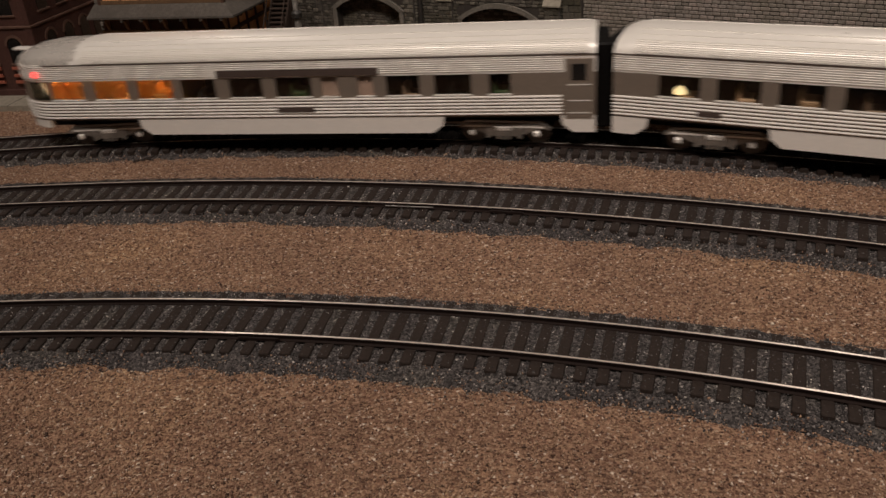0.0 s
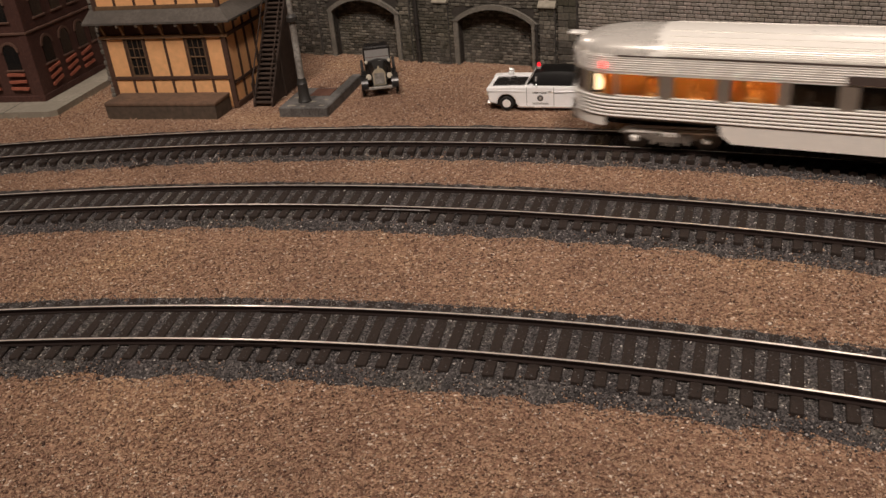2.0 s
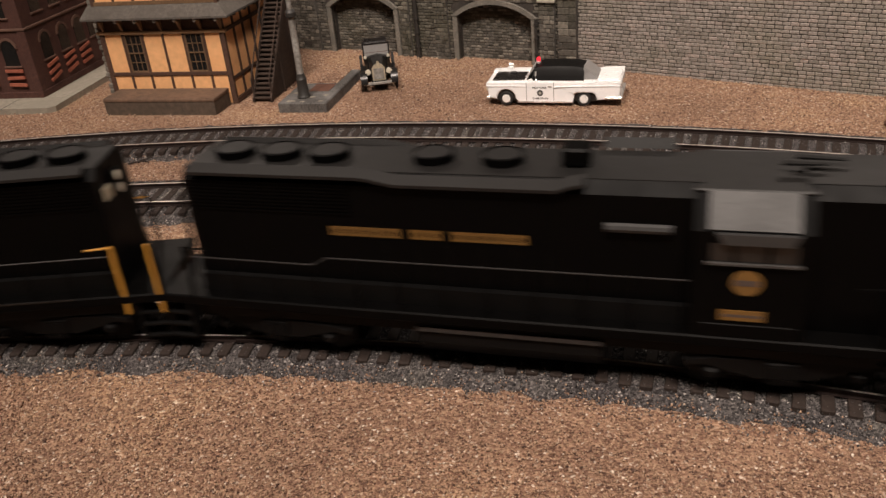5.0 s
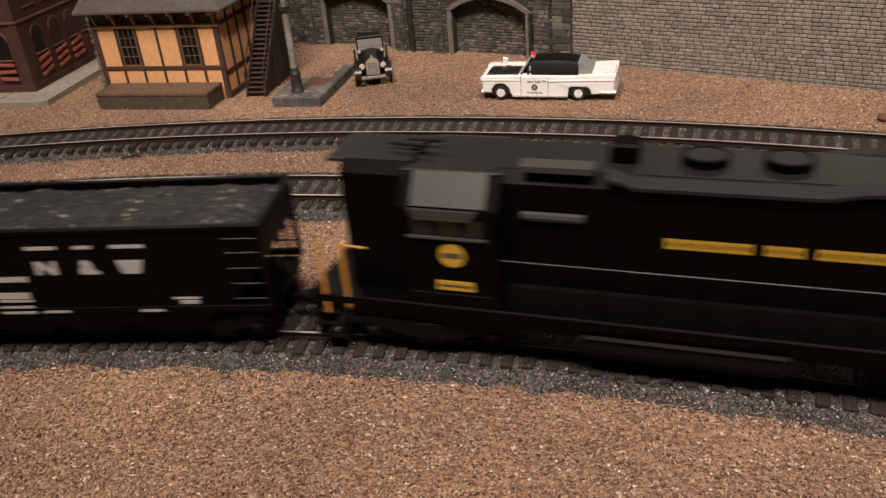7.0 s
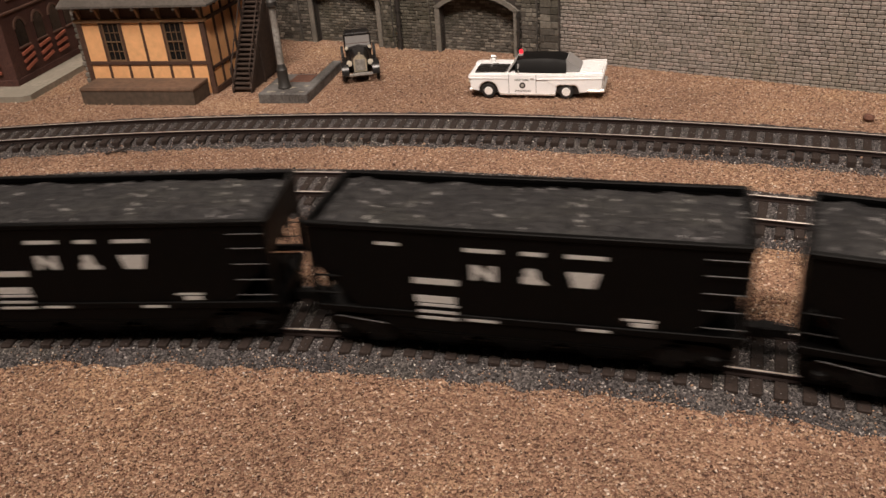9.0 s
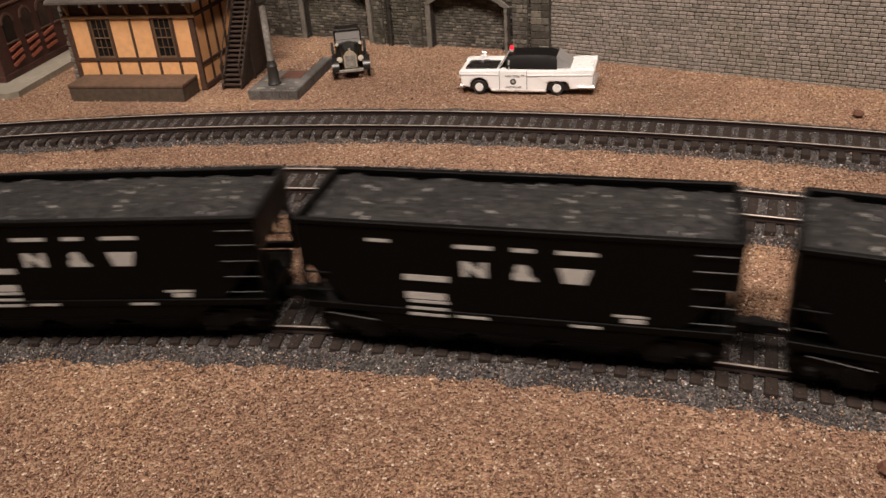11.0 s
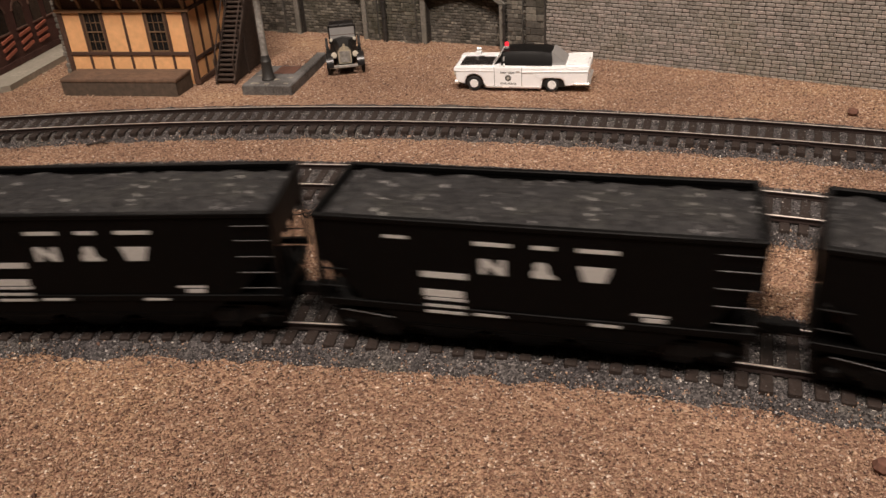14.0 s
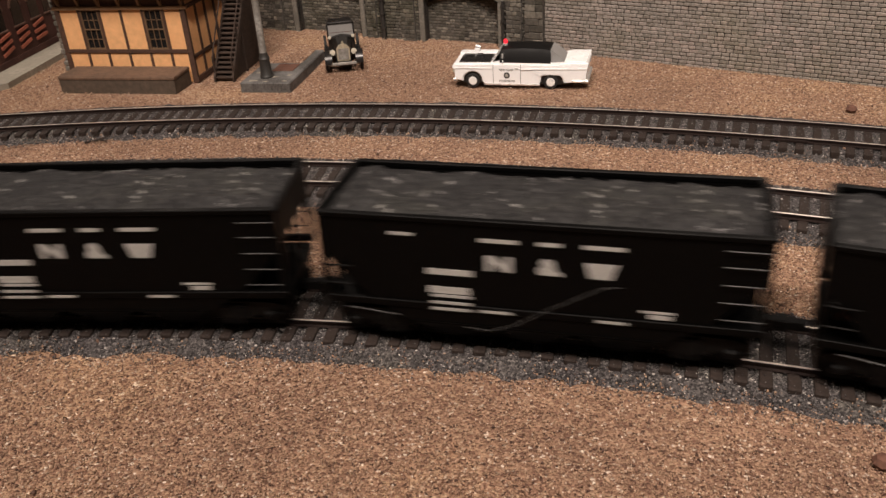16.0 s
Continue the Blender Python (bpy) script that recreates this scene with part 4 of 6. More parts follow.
# ---- running gear ----
def bogie(parent, x, yaw, base, r, frame_mat, wheel_mat, long_frame, half=11.5):
    """A two-axle truck under a vehicle, turned to follow the curve."""
    b = part("bogie", Shape().box(-base / 2 - 2, base / 2 + 2, -3, 3, 6.8 + RAIL_TOP - 4.6, 9.2), frame_mat, parent, at=mm(x, 0, 0, yaw))
    zc = RAIL_TOP + r
    for side in (-1, 1):
        y = side * half
        sh = Shape().prism([(-long_frame, zc + 1.8), (-base / 2 - 2.2, zc + 2.4), (-base * 0.2, zc - 1.2), (base * 0.2, zc - 1.2), (base / 2 + 2.2, zc + 2.4), (long_frame, zc + 1.8),
                            (long_frame, zc + 3.2), (base / 2, zc + 4.0), (-base / 2, zc + 4.0), (-long_frame, zc + 3.2)], y - 0.8, y + 0.8, "y")
        sh.box(-3.6, 3.6, y - 1.4, y + 1.4, zc - 1.0, zc + 3.4, b=0.3)
        for k in range(3):
            sh.rod((-2.2 + 2.2 * k, y + side * 1.2, zc - 2.2), (-2.2 + 2.2 * k, y + side * 1.2, zc + 2.6), 0.75, 8)
        part("side_frame", sh, frame_mat, b)
        for xw in (-base / 2, base / 2):
            part("axle_box", Shape().box(xw - 1.3, xw + 1.3, y - 1.2 + side * 0.4, y + 1.2 + side * 0.4, zc - 1.2, zc + 1.3, b=0.6), M_SILVER if frame_mat is M_TRUCK else frame_mat, b)
        if frame_mat is M_TRUCK:
            part("equalizer_bar", Shape().box(-base / 2 - 3, base / 2 + 3, y + side * 0.7 - 0.35, y + side * 0.7 + 0.35, zc + 2.6, zc + 3.3), M_SILVER, b, "bright equalizer bar")
            part("truck_top_bar", Shape().prism([(-base / 2 - 4.2, zc + 3.6), (-base / 2 - 2.4, zc + 5.4), (base / 2 + 2.4, zc + 5.4), (base / 2 + 4.2, zc + 3.6), (base / 2 + 3.0, zc + 3.4), (base / 2 + 1.6, zc + 4.4), (-base / 2 - 1.6, zc + 4.4), (-base / 2 - 3.0, zc + 3.4)], y + side * 0.3 - 0.4, y + side * 0.3 + 0.4, "y"), M_TRUCK, b)
            for xs in (-base * 0.24, base * 0.24):
                part("coil_spring", Shape().rod((xs, y + side * 1.1, zc - 1.6), (xs, y + side * 1.1, zc + 2.4), 1.1, 10), M_TRUCK, b)
            part("bolster_cap", Shape().box(-3.2, 3.2, y + side * 1.5 - 0.3, y + side * 1.5 + 0.3, zc + 1.4, zc + 3.2, b=0.2), M_SILVER, b)
    for xw in (-base / 2, base / 2):
        sh = Shape().rod((0, -9.5, 0), (0, 9.5, 0), 0.9, 8)
        for side in (-1, 1):
            y = side * 8.2
            sh.lathe([(0.9, y - 1.3), (r * 0.8, y - 1.3), (r, y - 1.2), (r, y + 0.8 * side), (r * 0.8, y + 1.3), (0.9, y + 1.3)], (0, 0, 0), "y", 18)
        part("wheelset", sh, wheel_mat, b, smooth=True, at=mm(xw, 0, zc))
    return b


def coupler(parent, x, sign, mat, z=10.5):
    sh = Shape().box(min(x, x + sign * 5), max(x, x + sign * 5), -1.1, 1.1, z - 1.1, z + 1.1)
    sh.box(min(x + sign * 4, x + sign * 6.6), max(x + sign * 4, x + sign * 6.6), -1.9, 1.9, z - 1.6, z + 1.6, b=0.4)
    part("coupler", sh, mat, parent)


# ---- passenger cars ----
def strip(sh, pts, z0, z1, thick, slot=0):
    """A wall of some thickness on a plan line; thick goes to the left of the line."""
    n = len(pts)
    inner = []
    for i, (x, y) in enumerate(pts):
        ax, ay = pts[max(0, i - 1)]
        bx, by = pts[min(n - 1, i + 1)]
        d = math.hypot(bx - ax, by - ay)
        inner.append((x - (by - ay) / d * thick, y + (bx - ax) / d * thick))
    vs = [(x, y, z) for z in (z0, z1) for x, y in pts] + [(x, y, z) for z in (z0, z1) for x, y in inner]
    fs = []
    for i in range(n - 1):
        fs += [(i, i + 1, n + i + 1, n + i), (2 * n + i + 1, 2 * n + i, 3 * n + i, 3 * n + i + 1), (n + i, n + i + 1, 3 * n + i + 1, 3 * n + i), (i + 1, i, 2 * n + i, 2 * n + i + 1)]
    fs += [(0, n, 3 * n, 2 * n), (n - 1, 3 * n - 1, 4 * n - 1, 2 * n - 1)]
    sh.add(vs, fs, slot)


def rib(sh, pts, z, h, out):
    """A rounded rib of height h standing out from a plan line."""
    n = len(pts)
    sec = []
    for i, (x, y) in enumerate(pts):
        ax, ay = pts[max(0, i - 1)]
        bx, by = pts[min(n - 1, i + 1)]
        d = math.hypot(bx - ax, by - ay)
        ox, oy = (by - ay) / d, -(bx - ax) / d
        sec.append([(x - ox * 0.2, y - oy * 0.2, z - h / 2), (x + ox * out * 0.75, y + oy * out * 0.75, z - h * 0.3), (x + ox * out, y + oy * out, z), (x + ox * out * 0.75, y + oy * out * 0.75, z + h * 0.3), (x - ox * 0.2, y - oy * 0.2, z + h / 2)])
    sh.loft(sec)


def passenger_car(name, label, windows, lit, x_tail, x_front, rounded, wells, door, letterboard, vents, seats, curtains=(), lamps=()):
    """A streamlined fluted steel car. Windows are spans of x on both sides."""
    hw = 17.2
    car = thing(name, label, "railway carriage", "streamlined passenger train")
    xt = x_tail + 20 if rounded else x_tail
    near = [(xt, -hw), (x_front, -hw)]
    far = [(x_front, hw), (xt, hw)]
    tail = []
    if rounded:
        tail = [(xt - 20 * math.sin(math.pi * k / 16), hw * math.cos(math.pi * k / 16)) for k in range(17)]
    sides = [near, far]
    full = [far + tail[1:-1] + near] if rounded else sides
    # lower wall with bogie openings, window band, upper wall
    low = Shape()
    for pts in full:
        strip(low, pts, 18.6, 27.6, 1.0)
    # taupe behind the ribs puts the shade of the grooves into the wall's colour
    part("lower_wall", low, M_BAND, car)
    for pts in sides:
        xs = sorted((pts[0][0], pts[1][0]))
        cuts = [xs[0]] + [c for w in wells for c in w] + [xs[1]]
        for a, b in zip(cuts[0::2], cuts[1::2]):
            if b - a > 1:
                y = pts[0][1]
                s = -1 if y < 0 else 1
                ca = 5.0 if a > xs[0] + 1 else 0.0
                cb = 5.0 if b < xs[1] - 1 else 0.0
                part("skirt", Shape().prism([(a, 18.8), (a + ca * 0.15, 14.8), (a + ca, 11.6), (b - cb, 11.6), (b - cb * 0.15, 14.8), (b, 18.8)], y, y - s * 1.0, "y"), M_SILVER, car)
    for pts in sides:
        y = pts[0][1]
        s = -1 if y < 0 else 1
        xs = [xt] + [c for w in windows for c in w] + [x_front]
        for a, b in zip(xs[0::2], xs[1::2]):
            if b - a > 0.2:
                part("window_pier", Shape().box(a, b, min(y, y - s), max(y, y - s), 27.5, 36.2), M_BAND, car)
        for a, b in windows:
            part("window", Shape().box(a + 0.05, b - 0.05, y - s * 0.5 - 0.1, y - s * 0.5 + 0.1, 27.7, 36.0), M_GLASS, car).visible_shadow = False
            part("window_sill", Shape().box(a - 0.4, b + 0.4, min(y + s * 0.35, y - s * 0.3), max(y + s * 0.35, y - s * 0.3), 27.4, 27.9), M_FLUTE, car)
    if rounded:
        for k in range(0, 16, 4):
            band = Shape()
            strip(band, tail[k:k + 2], 27.5, 36.2, 1.0)
            part("window_pier", band, M_BAND, car)
        for k in range(1, 16, 4):
            gl = Shape()
            strip(gl, tail[k:k + 4], 27.6, 36.1, 0.2)
            part("end_window", gl, M_GLASS, car).visible_shadow = False
    up = Shape()
    for pts in full:
        strip(up, pts, 36.0, 43.2, 1.0)
    part("upper_wall", up, M_SILVER, car)
    # fluting below and above the windows
    stop = door[0] - 1.2 if door else x_front
    fl = [[(stop, hw)] + [far[1]] + tail[1:-1] + [near[0], (stop, -hw)]] if rounded else [[(xt, -hw), (stop, -hw)], [(stop, hw), (xt, hw)]]
    for k in range(6):
        sh = Shape()
        for pts in fl:
            rib(sh, pts, 19.6 + 1.38 * k, 1.12, 0.6)
        part("flute", sh, M_FLUTE, car, smooth=True)
    for k in range(7):
        sh = Shape()
        for pts in fl:
            rib(sh, pts, 37.2 + 0.85 * k, 0.6, 0.3)
        part("flute", sh, M_FLUTE, car, smooth=True)
    for pts in sides:
        y = pts[0][1]
        s = -1 if y < 0 else 1
        if letterboard:
            part("letterboard", Shape().box(letterboard[0], letterboard[1], min(y, y + s * 0.5), max(y, y + s * 0.5), 36.6, 39.4), M_LBOARD, car, "dark brown letterboard")
        for a, b in vents:
            part("vent_panel", Shape().box(a, b, min(y, y + s * 0.7), max(y, y + s * 0.7), 21.4, 23.2), M_LBOARD, car, "dark vent panel")
        if door:
            d = part("door", Shape().box(door[0], door[1], min(y, y + s * 0.35), max(y, y + s * 0.35), 17.5, 41.6, b=0.2), M_BAND, car, "taupe vestibule door")
            part("door_window", Shape().box(door[0] + 2.4, door[1] - 2.8, min(y, y + s * 0.5), max(y, y + s * 0.5), 33.0, 39.4), M_PANE, d)
            for z in (31.0, 24.6, 19.6):
                part("door_rail", Shape().box(door[0] + 1, door[1] - 1, min(y, y + s * 0.55), max(y, y + s * 0.55), z, z + 0.35), M_FLUTE, d)
    # roof: ribbed shell, rounded shoulders
    prof = [(17.25, 43.0), (16.9, 44.7), (15.6, 46.7), (13.0, 48.6), (9.0, 50.0), (4.5, 50.7), (0, 50.9)]
    prof = [(-y, z) for y, z in prof] + [(y, z) for y, z in prof[-2::-1]]
    xs = [(x_front, 0.94), (x_front - 3, 1.0), (x_tail + 37 if rounded else x_tail + 4, 1.0), (x_tail + 33 if rounded else x_tail, 0.93 if rounded else 0.86)]
    if not rounded:
        xs[-2:] = [(x_tail + 9, 1.0), (x_tail + 3.5, 0.93), (x_tail, 0.72)]
    part("roof", Shape().loft([[(x, y, 43 + (z - 43) * f) for y, z in prof] for x, f in xs], caps=True), M_ROOFSILVER, car, "silver ribbed roof", smooth=True)
    for y, z in ((6.8, 50.4), (11.0, 49.3), (13.9, 47.95), (14.7, 47.4), (15.4, 46.8), (15.9, 46.2), (16.3, 45.6), (16.65, 45.0), (16.95, 44.4), (17.15, 43.8)):
        for s in (-1, 1):
            part("roof_rib", Shape().box(x_tail + 39 if rounded else x_tail + 8, x_front - 3, s * y - 0.2, s * y + 0.2, z - 0.22, z + 0.2), M_ROOFSILVER, car)
    for s in (-1, 1):
        part("gutter", Shape().box(xt, x_front, min(s * hw, s * (hw + 0.35)), max(s * hw, s * (hw + 0.35)), 42.9, 43.3), M_LBOARD, car)
    if rounded:
        sec = []
        for x, w, h in ((x_tail + 36, 17.15, 7.6), (x_tail + 20, 17.1, 7.2), (x_tail + 11, 15.4, 6.0), (x_tail + 5, 11.4, 4.2), (x_tail + 1.5, 6.2, 2.4), (x_tail + 0.3, 2.5, 0.6)):
            sec.append([(x, -w * math.cos(math.pi * k / 14), 43.0 + h * math.sin(math.pi * k / 14) ** 0.8) for k in range(15)])
        part("tail_dome", Shape().loft(sec), M_DOME, car, "plain darker metal dome over the tail", smooth=True)
        part("tail_fin_light", Shape().box(x_tail - 3, x_tail + 4, -2, 2, 46.2, 47.4, b=0.4), M_FLUTE, car, "small bright roof lamp housing")
        for y in (-9.5, 9.5):
            part("marker_light", Shape().lathe([(0.05, -1.0), (1.1, -0.8), (1.3, 0.8), (0.05, 1.0)], (x_tail + 15.4, y * 1.8, 39.2), "x", 12), M_REDGLOW, car, "glowing red marker light")
        part("tail_lamp", Shape().lathe([(0.05, -3.4), (3.0, -3.2), (3.3, -0.6), (2.0, 2.0), (0.05, 2.2)], (x_tail + 10.4, -10.6, 31.2), "z", 16), M_TAILBULB, car, "bright tail lounge lamp")
        # second lamp is added, standing in for the pale glow of the end windows
        part("tail_lamp", Shape().lathe([(0.05, -3.6), (2.6, -3.4), (2.9, -0.6), (1.8, 2.4), (0.05, 2.6)], (x_tail + 6.4, -8.0, 31.6), "z", 16), M_TAILBULB, car, "bright tail lounge lamp")
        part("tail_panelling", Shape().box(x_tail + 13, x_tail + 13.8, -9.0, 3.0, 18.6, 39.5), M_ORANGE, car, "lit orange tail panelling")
        skirt = Shape()
        strip(skirt, tail[1:-1], 15.0, 18.7, 1.0)
        part("tail_skirt", skirt, M_SILVER, car, "plain silver skirt round the tail")
        part("tail_gate", Shape().box(x_tail - 0.6, x_tail + 2, -5, 5, 12.5, 17.5, b=0.4), M_TRUCK, car)
    else:
        part("end_wall", Shape().box(x_tail, x_tail + 1, -hw + 0.8, hw - 0.8, 14, 43.2), M_LBOARD, car)
        part("diaphragm", Shape().box(x_tail - 5.6, x_tail, -13, 13, 12, 46, b=0.8), M_UNDER, car, "black gangway bellows")
    part("end_wall", Shape().box(x_front - 1, x_front, -hw + 0.8, hw - 0.8, 14, 43.2), M_LBOARD, car)
    part("diaphragm", Shape().box(x_front, x_front + 5.0, -13, 13, 12, 46, b=0.8), M_UNDER, car, "black gangway bellows")
    # inside: floor, ceiling, partitions, seats, lit lounge
    part("inner_floor", Shape().box(xt + 1, x_front - 1, -hw + 1.1, hw - 1.1, 17.6, 18.6), M_INSIDE, car)
    part("inner_ceiling", Shape().box(xt + 1, x_front - 1, -hw + 1.1, hw - 1.1, 39.5, 40.3), M_INSIDE, car)
    part("aisle_partition", Shape().box(lit[1] if lit else xt + 1, x_front - 1, 6.0, 6.6, 18.6, 39.5), M_INSIDE, car)
    if lit:
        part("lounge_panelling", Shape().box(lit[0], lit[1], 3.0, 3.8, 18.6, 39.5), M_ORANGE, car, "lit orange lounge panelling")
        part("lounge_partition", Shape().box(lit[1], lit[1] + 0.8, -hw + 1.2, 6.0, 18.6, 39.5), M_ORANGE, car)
        for k in range(3):
            x = lit[0] + 8 + (lit[1] - lit[0] - 14) * k / 2
            part("ceiling_bulb", Shape().lathe([(0.05, -0.5), (0.8, -0.3), (0.8, 0.3), (0.05, 0.5)], (x, -4.0, 38.6), "z", 8), M_BULB, car, "glowing ceiling bulb")
    for x, mat, h in seats:
        st = Shape().box(x - 3.4, x + 3.4, -13.6, -4.5, 18.6, 26.0 + h, b=0.7)
        st.box(x - 3.4, x - 1.6, -13.6, -4.5, 25.5, 30.0 + h, b=0.7)
        part("seat", st, mat, car)
    for a, b in curtains:
        part("curtain", Shape().box(a - 0.5, b + 0.5, -hw + 1.4, -hw + 1.8, 27.4, 36.3), M_CURTAIN, car, "pale drawn window curtain")
    for x in lamps:
        part("table_lamp", Shape().lathe([(0.05, 0), (2.6, 0.3), (2.2, 1.6), (1.0, 3.0), (0.05, 3.2)], (x, -12.5, 27.8), "z", 12), M_TABLELAMP, car, "small glowing table lamp")
    # under the floor
    part("underframe", Shape().box(x_tail + 12, x_front - 2, -9, 9, 13.5, 18.7), M_UNDER, car)
    part("equipment_box", Shape().box(-34, 22, -14.5, 14.5, 8.6, 14.0, b=0.6), M_UNDER, car)
    r = FAR[2]
    for a, b in wells:
        xc = (a + b) / 2 + (1.5 if b - a > 40 else 0)
        bogie(car, xc, -math.degrees(xc / r), 27.0, 5.2, M_TRUCK, M_WHEEL, 19.0, 12.5)
    coupler(car, x_front + 0.5, 1, M_UNDER)
    return car


OBS = passenger_car("observation_car", "silver fluted round-end observation car with lit orange lounge windows",
                    [(-112.5, -97.3), (-92.0, -76.3), (-71.6, -55.5), (-51.2, -35.9), (-29.6, -15.1), (-9.1, 6.3), (10.6, 17.8), (26.1, 32.7), (38.1, 51.9), (57.9, 72.7), (79.9, 88.4)],
                    (-121.0, -53.5), -134.0, 121.5, True, [(-114.0, -74.5), (61.0, 108.0)], (109.7, 120.6), (-34.1, 35.3), [(-9.6, 6.5)],
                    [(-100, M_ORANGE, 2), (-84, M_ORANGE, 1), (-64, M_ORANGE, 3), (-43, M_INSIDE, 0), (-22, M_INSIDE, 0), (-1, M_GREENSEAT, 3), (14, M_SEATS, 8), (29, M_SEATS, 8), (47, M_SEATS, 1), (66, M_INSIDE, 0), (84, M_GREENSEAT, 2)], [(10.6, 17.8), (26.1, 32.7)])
COACH = passenger_car("passenger_coach", "silver fluted streamlined coach with tan seats behind its windows",
                      [(-107.6 + 21.3 * k, -92.4 + 21.3 * k) for k in range(10)], None, -125.0, 125.0, False, [(-111.0, -67.0), (67.0, 111.0)], None, None, [(-92.5, -84.0)],
                      [(-98 + 21.3 * k, M_TAN if k % 3 else M_SEATS, 1 + k % 3) for k in range(10)], (), (-100.5,))


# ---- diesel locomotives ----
# highlight along the tank shoulder, painted as a paler strip
M_TANKEDGE = material("tank_edge_highlight", (0.035, 0.034, 0.034), 0.4, vary=0.3)
M_LEDGE = material("greyer_black_ledge", (0.0036, 0.0035, 0.0035), 0.6, vary=0.3, spec=0.12)


M_DULLYEL = material("dull_yellow_stencil", (0.17, 0.088, 0.02), 0.6, vary=0.2, relief=0.0)


def stencil(parent, spans, y, z0, z1, mat, name="stencil_bar"):
    for a, b in spans:
        part(name, Shape().box(a, b, y - 0.06, y + 0.06, z0, z1), mat, parent)


def locomotive(label, end_rail, emblem, nose_gear):
    l = thing("diesel_locomotive", label, "locomotive", "freight train")
    part("deck", Shape().box(-90.5, 96.5, -17.6, 17.6, 18.6, 21.4, b=0.4), M_BLACK, l)
    # thin paler strip paints the highlight on the deck's edge
    part("deck_edge", Shape().box(-64, 72, -17.75, -17.5, 21.0, 21.5), M_DIMEDGE, l, "deck edge with a painted grey highlight")
    part("sill", Shape().box(-80, 86, -15.5, 15.5, 15.2, 18.8), M_UNDER, l)

    def hood(x0, x1, hw, zt, bevel=2.6):
        return [[(x, -hw, 21.2), (x, -hw, zt - bevel), (x, -hw + bevel, zt), (x, hw - bevel, zt), (x, hw, zt - bevel), (x, hw, 21.2)] for x in (x0, x1)]
    part("short_hood", Shape().loft(hood(-79.8, -62, 11.6, 55.6)), M_BLACK, l)
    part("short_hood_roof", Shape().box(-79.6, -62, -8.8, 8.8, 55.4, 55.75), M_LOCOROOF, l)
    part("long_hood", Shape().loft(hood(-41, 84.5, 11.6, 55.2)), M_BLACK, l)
    part("hood_roof", Shape().box(-41, 84, -8.9, 8.9, 55.0, 55.4), M_LOCOROOF, l, "dark roof, greyer for the light from above")
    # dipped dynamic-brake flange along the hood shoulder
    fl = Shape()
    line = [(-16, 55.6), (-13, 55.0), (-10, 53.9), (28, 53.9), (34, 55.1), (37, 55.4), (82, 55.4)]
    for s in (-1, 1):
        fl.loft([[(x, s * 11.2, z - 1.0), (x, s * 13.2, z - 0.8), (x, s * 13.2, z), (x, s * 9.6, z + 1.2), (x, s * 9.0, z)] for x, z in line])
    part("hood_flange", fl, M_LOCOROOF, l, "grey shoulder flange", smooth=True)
    cab = part("cab", Shape().loft([[(x, -17.2, 21.2), (x, -17.2, 47.5), (x, -12.0, 54.2), (x, 12.0, 54.2), (x, 17.2, 47.5), (x, 17.2, 21.2)] for x in (-63.4, -39.6)]), M_BLACK, l)
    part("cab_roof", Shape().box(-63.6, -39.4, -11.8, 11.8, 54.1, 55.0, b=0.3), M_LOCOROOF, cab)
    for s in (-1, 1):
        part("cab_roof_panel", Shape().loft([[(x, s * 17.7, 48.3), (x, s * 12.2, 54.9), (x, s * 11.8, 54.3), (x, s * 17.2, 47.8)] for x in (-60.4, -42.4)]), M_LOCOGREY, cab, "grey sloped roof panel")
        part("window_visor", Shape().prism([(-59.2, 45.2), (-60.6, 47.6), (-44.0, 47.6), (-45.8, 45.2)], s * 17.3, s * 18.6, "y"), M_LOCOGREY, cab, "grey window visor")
        for a, b in ((-60.5, -55.4), (-54.4, -48.6), (-47.6, -43.2)):
            part("cab_window", Shape().box(a, b, s * 17.25 - 0.15, s * 17.25 + 0.15, 40.6, 45.0), M_PANE, cab)
        part("window_ledge", Shape().box(-61.5, -42.4, s * 17.6 - 0.5, s * 17.6 + 0.5, 40.0, 40.5), M_GREYLINE, cab)
        y = s * 17.35
        part("round_emblem", Shape().lathe([(0.05, -0.1), (3.15, -0.1), (3.15, 0.1), (0.05, 0.1)], (-51.0, y, 35.6), "y", 22), emblem, cab, "round yellow emblem")
        part("emblem_bar", Shape().box(-53.4, -48.6, y - 0.16, y + 0.16, 34.9, 36.3), M_LBOARD, cab)
        part("number_panel", Shape().box(-55.2, -46.0, y - 0.1, y + 0.1, 26.0, 28.6), emblem, cab, "yellow number stencil")
        part("number_bar", Shape().box(-54.6, -46.6, y - 0.14, y + 0.14, 26.9, 27.6), M_LBOARD, cab)
        # lettering on the hood as plain blocks
        y = s * 11.7
        x = -3.0
        widths = [7, 3, 7]
        for wcount in widths:
            for k in range(wcount):
                stencil(l, [(x, x + 2.2)], y, 39.1, 41.6, emblem)
                part("stencil_gap", Shape().box(x + 0.75, x + 1.5, y - 0.1, y + 0.1, 39.8, 40.9), M_BLACK, l)
                x += 2.62
            x += 2.4
        # handrails along the walkway
        hr = Shape()
        yy = s * 17.0
        top = Shape()
        top.rod((-39, yy, 35.2), (46, yy, 35.2), 0.2, 6)
        top.rod((46, yy, 35.2), (50, yy, 33.0), 0.2, 6)
        top.rod((50, yy, 33.0), (84, yy, 33.2), 0.2, 6)
        # grey paints the highlight along the top rail; stanchions stay black
        part("walkway_handrail", top, M_HANDRAIL, l, "thin walkway handrail, its highlight painted grey")
        for k in range(12):
            xx, hr = -38 + 11 * k, Shape()
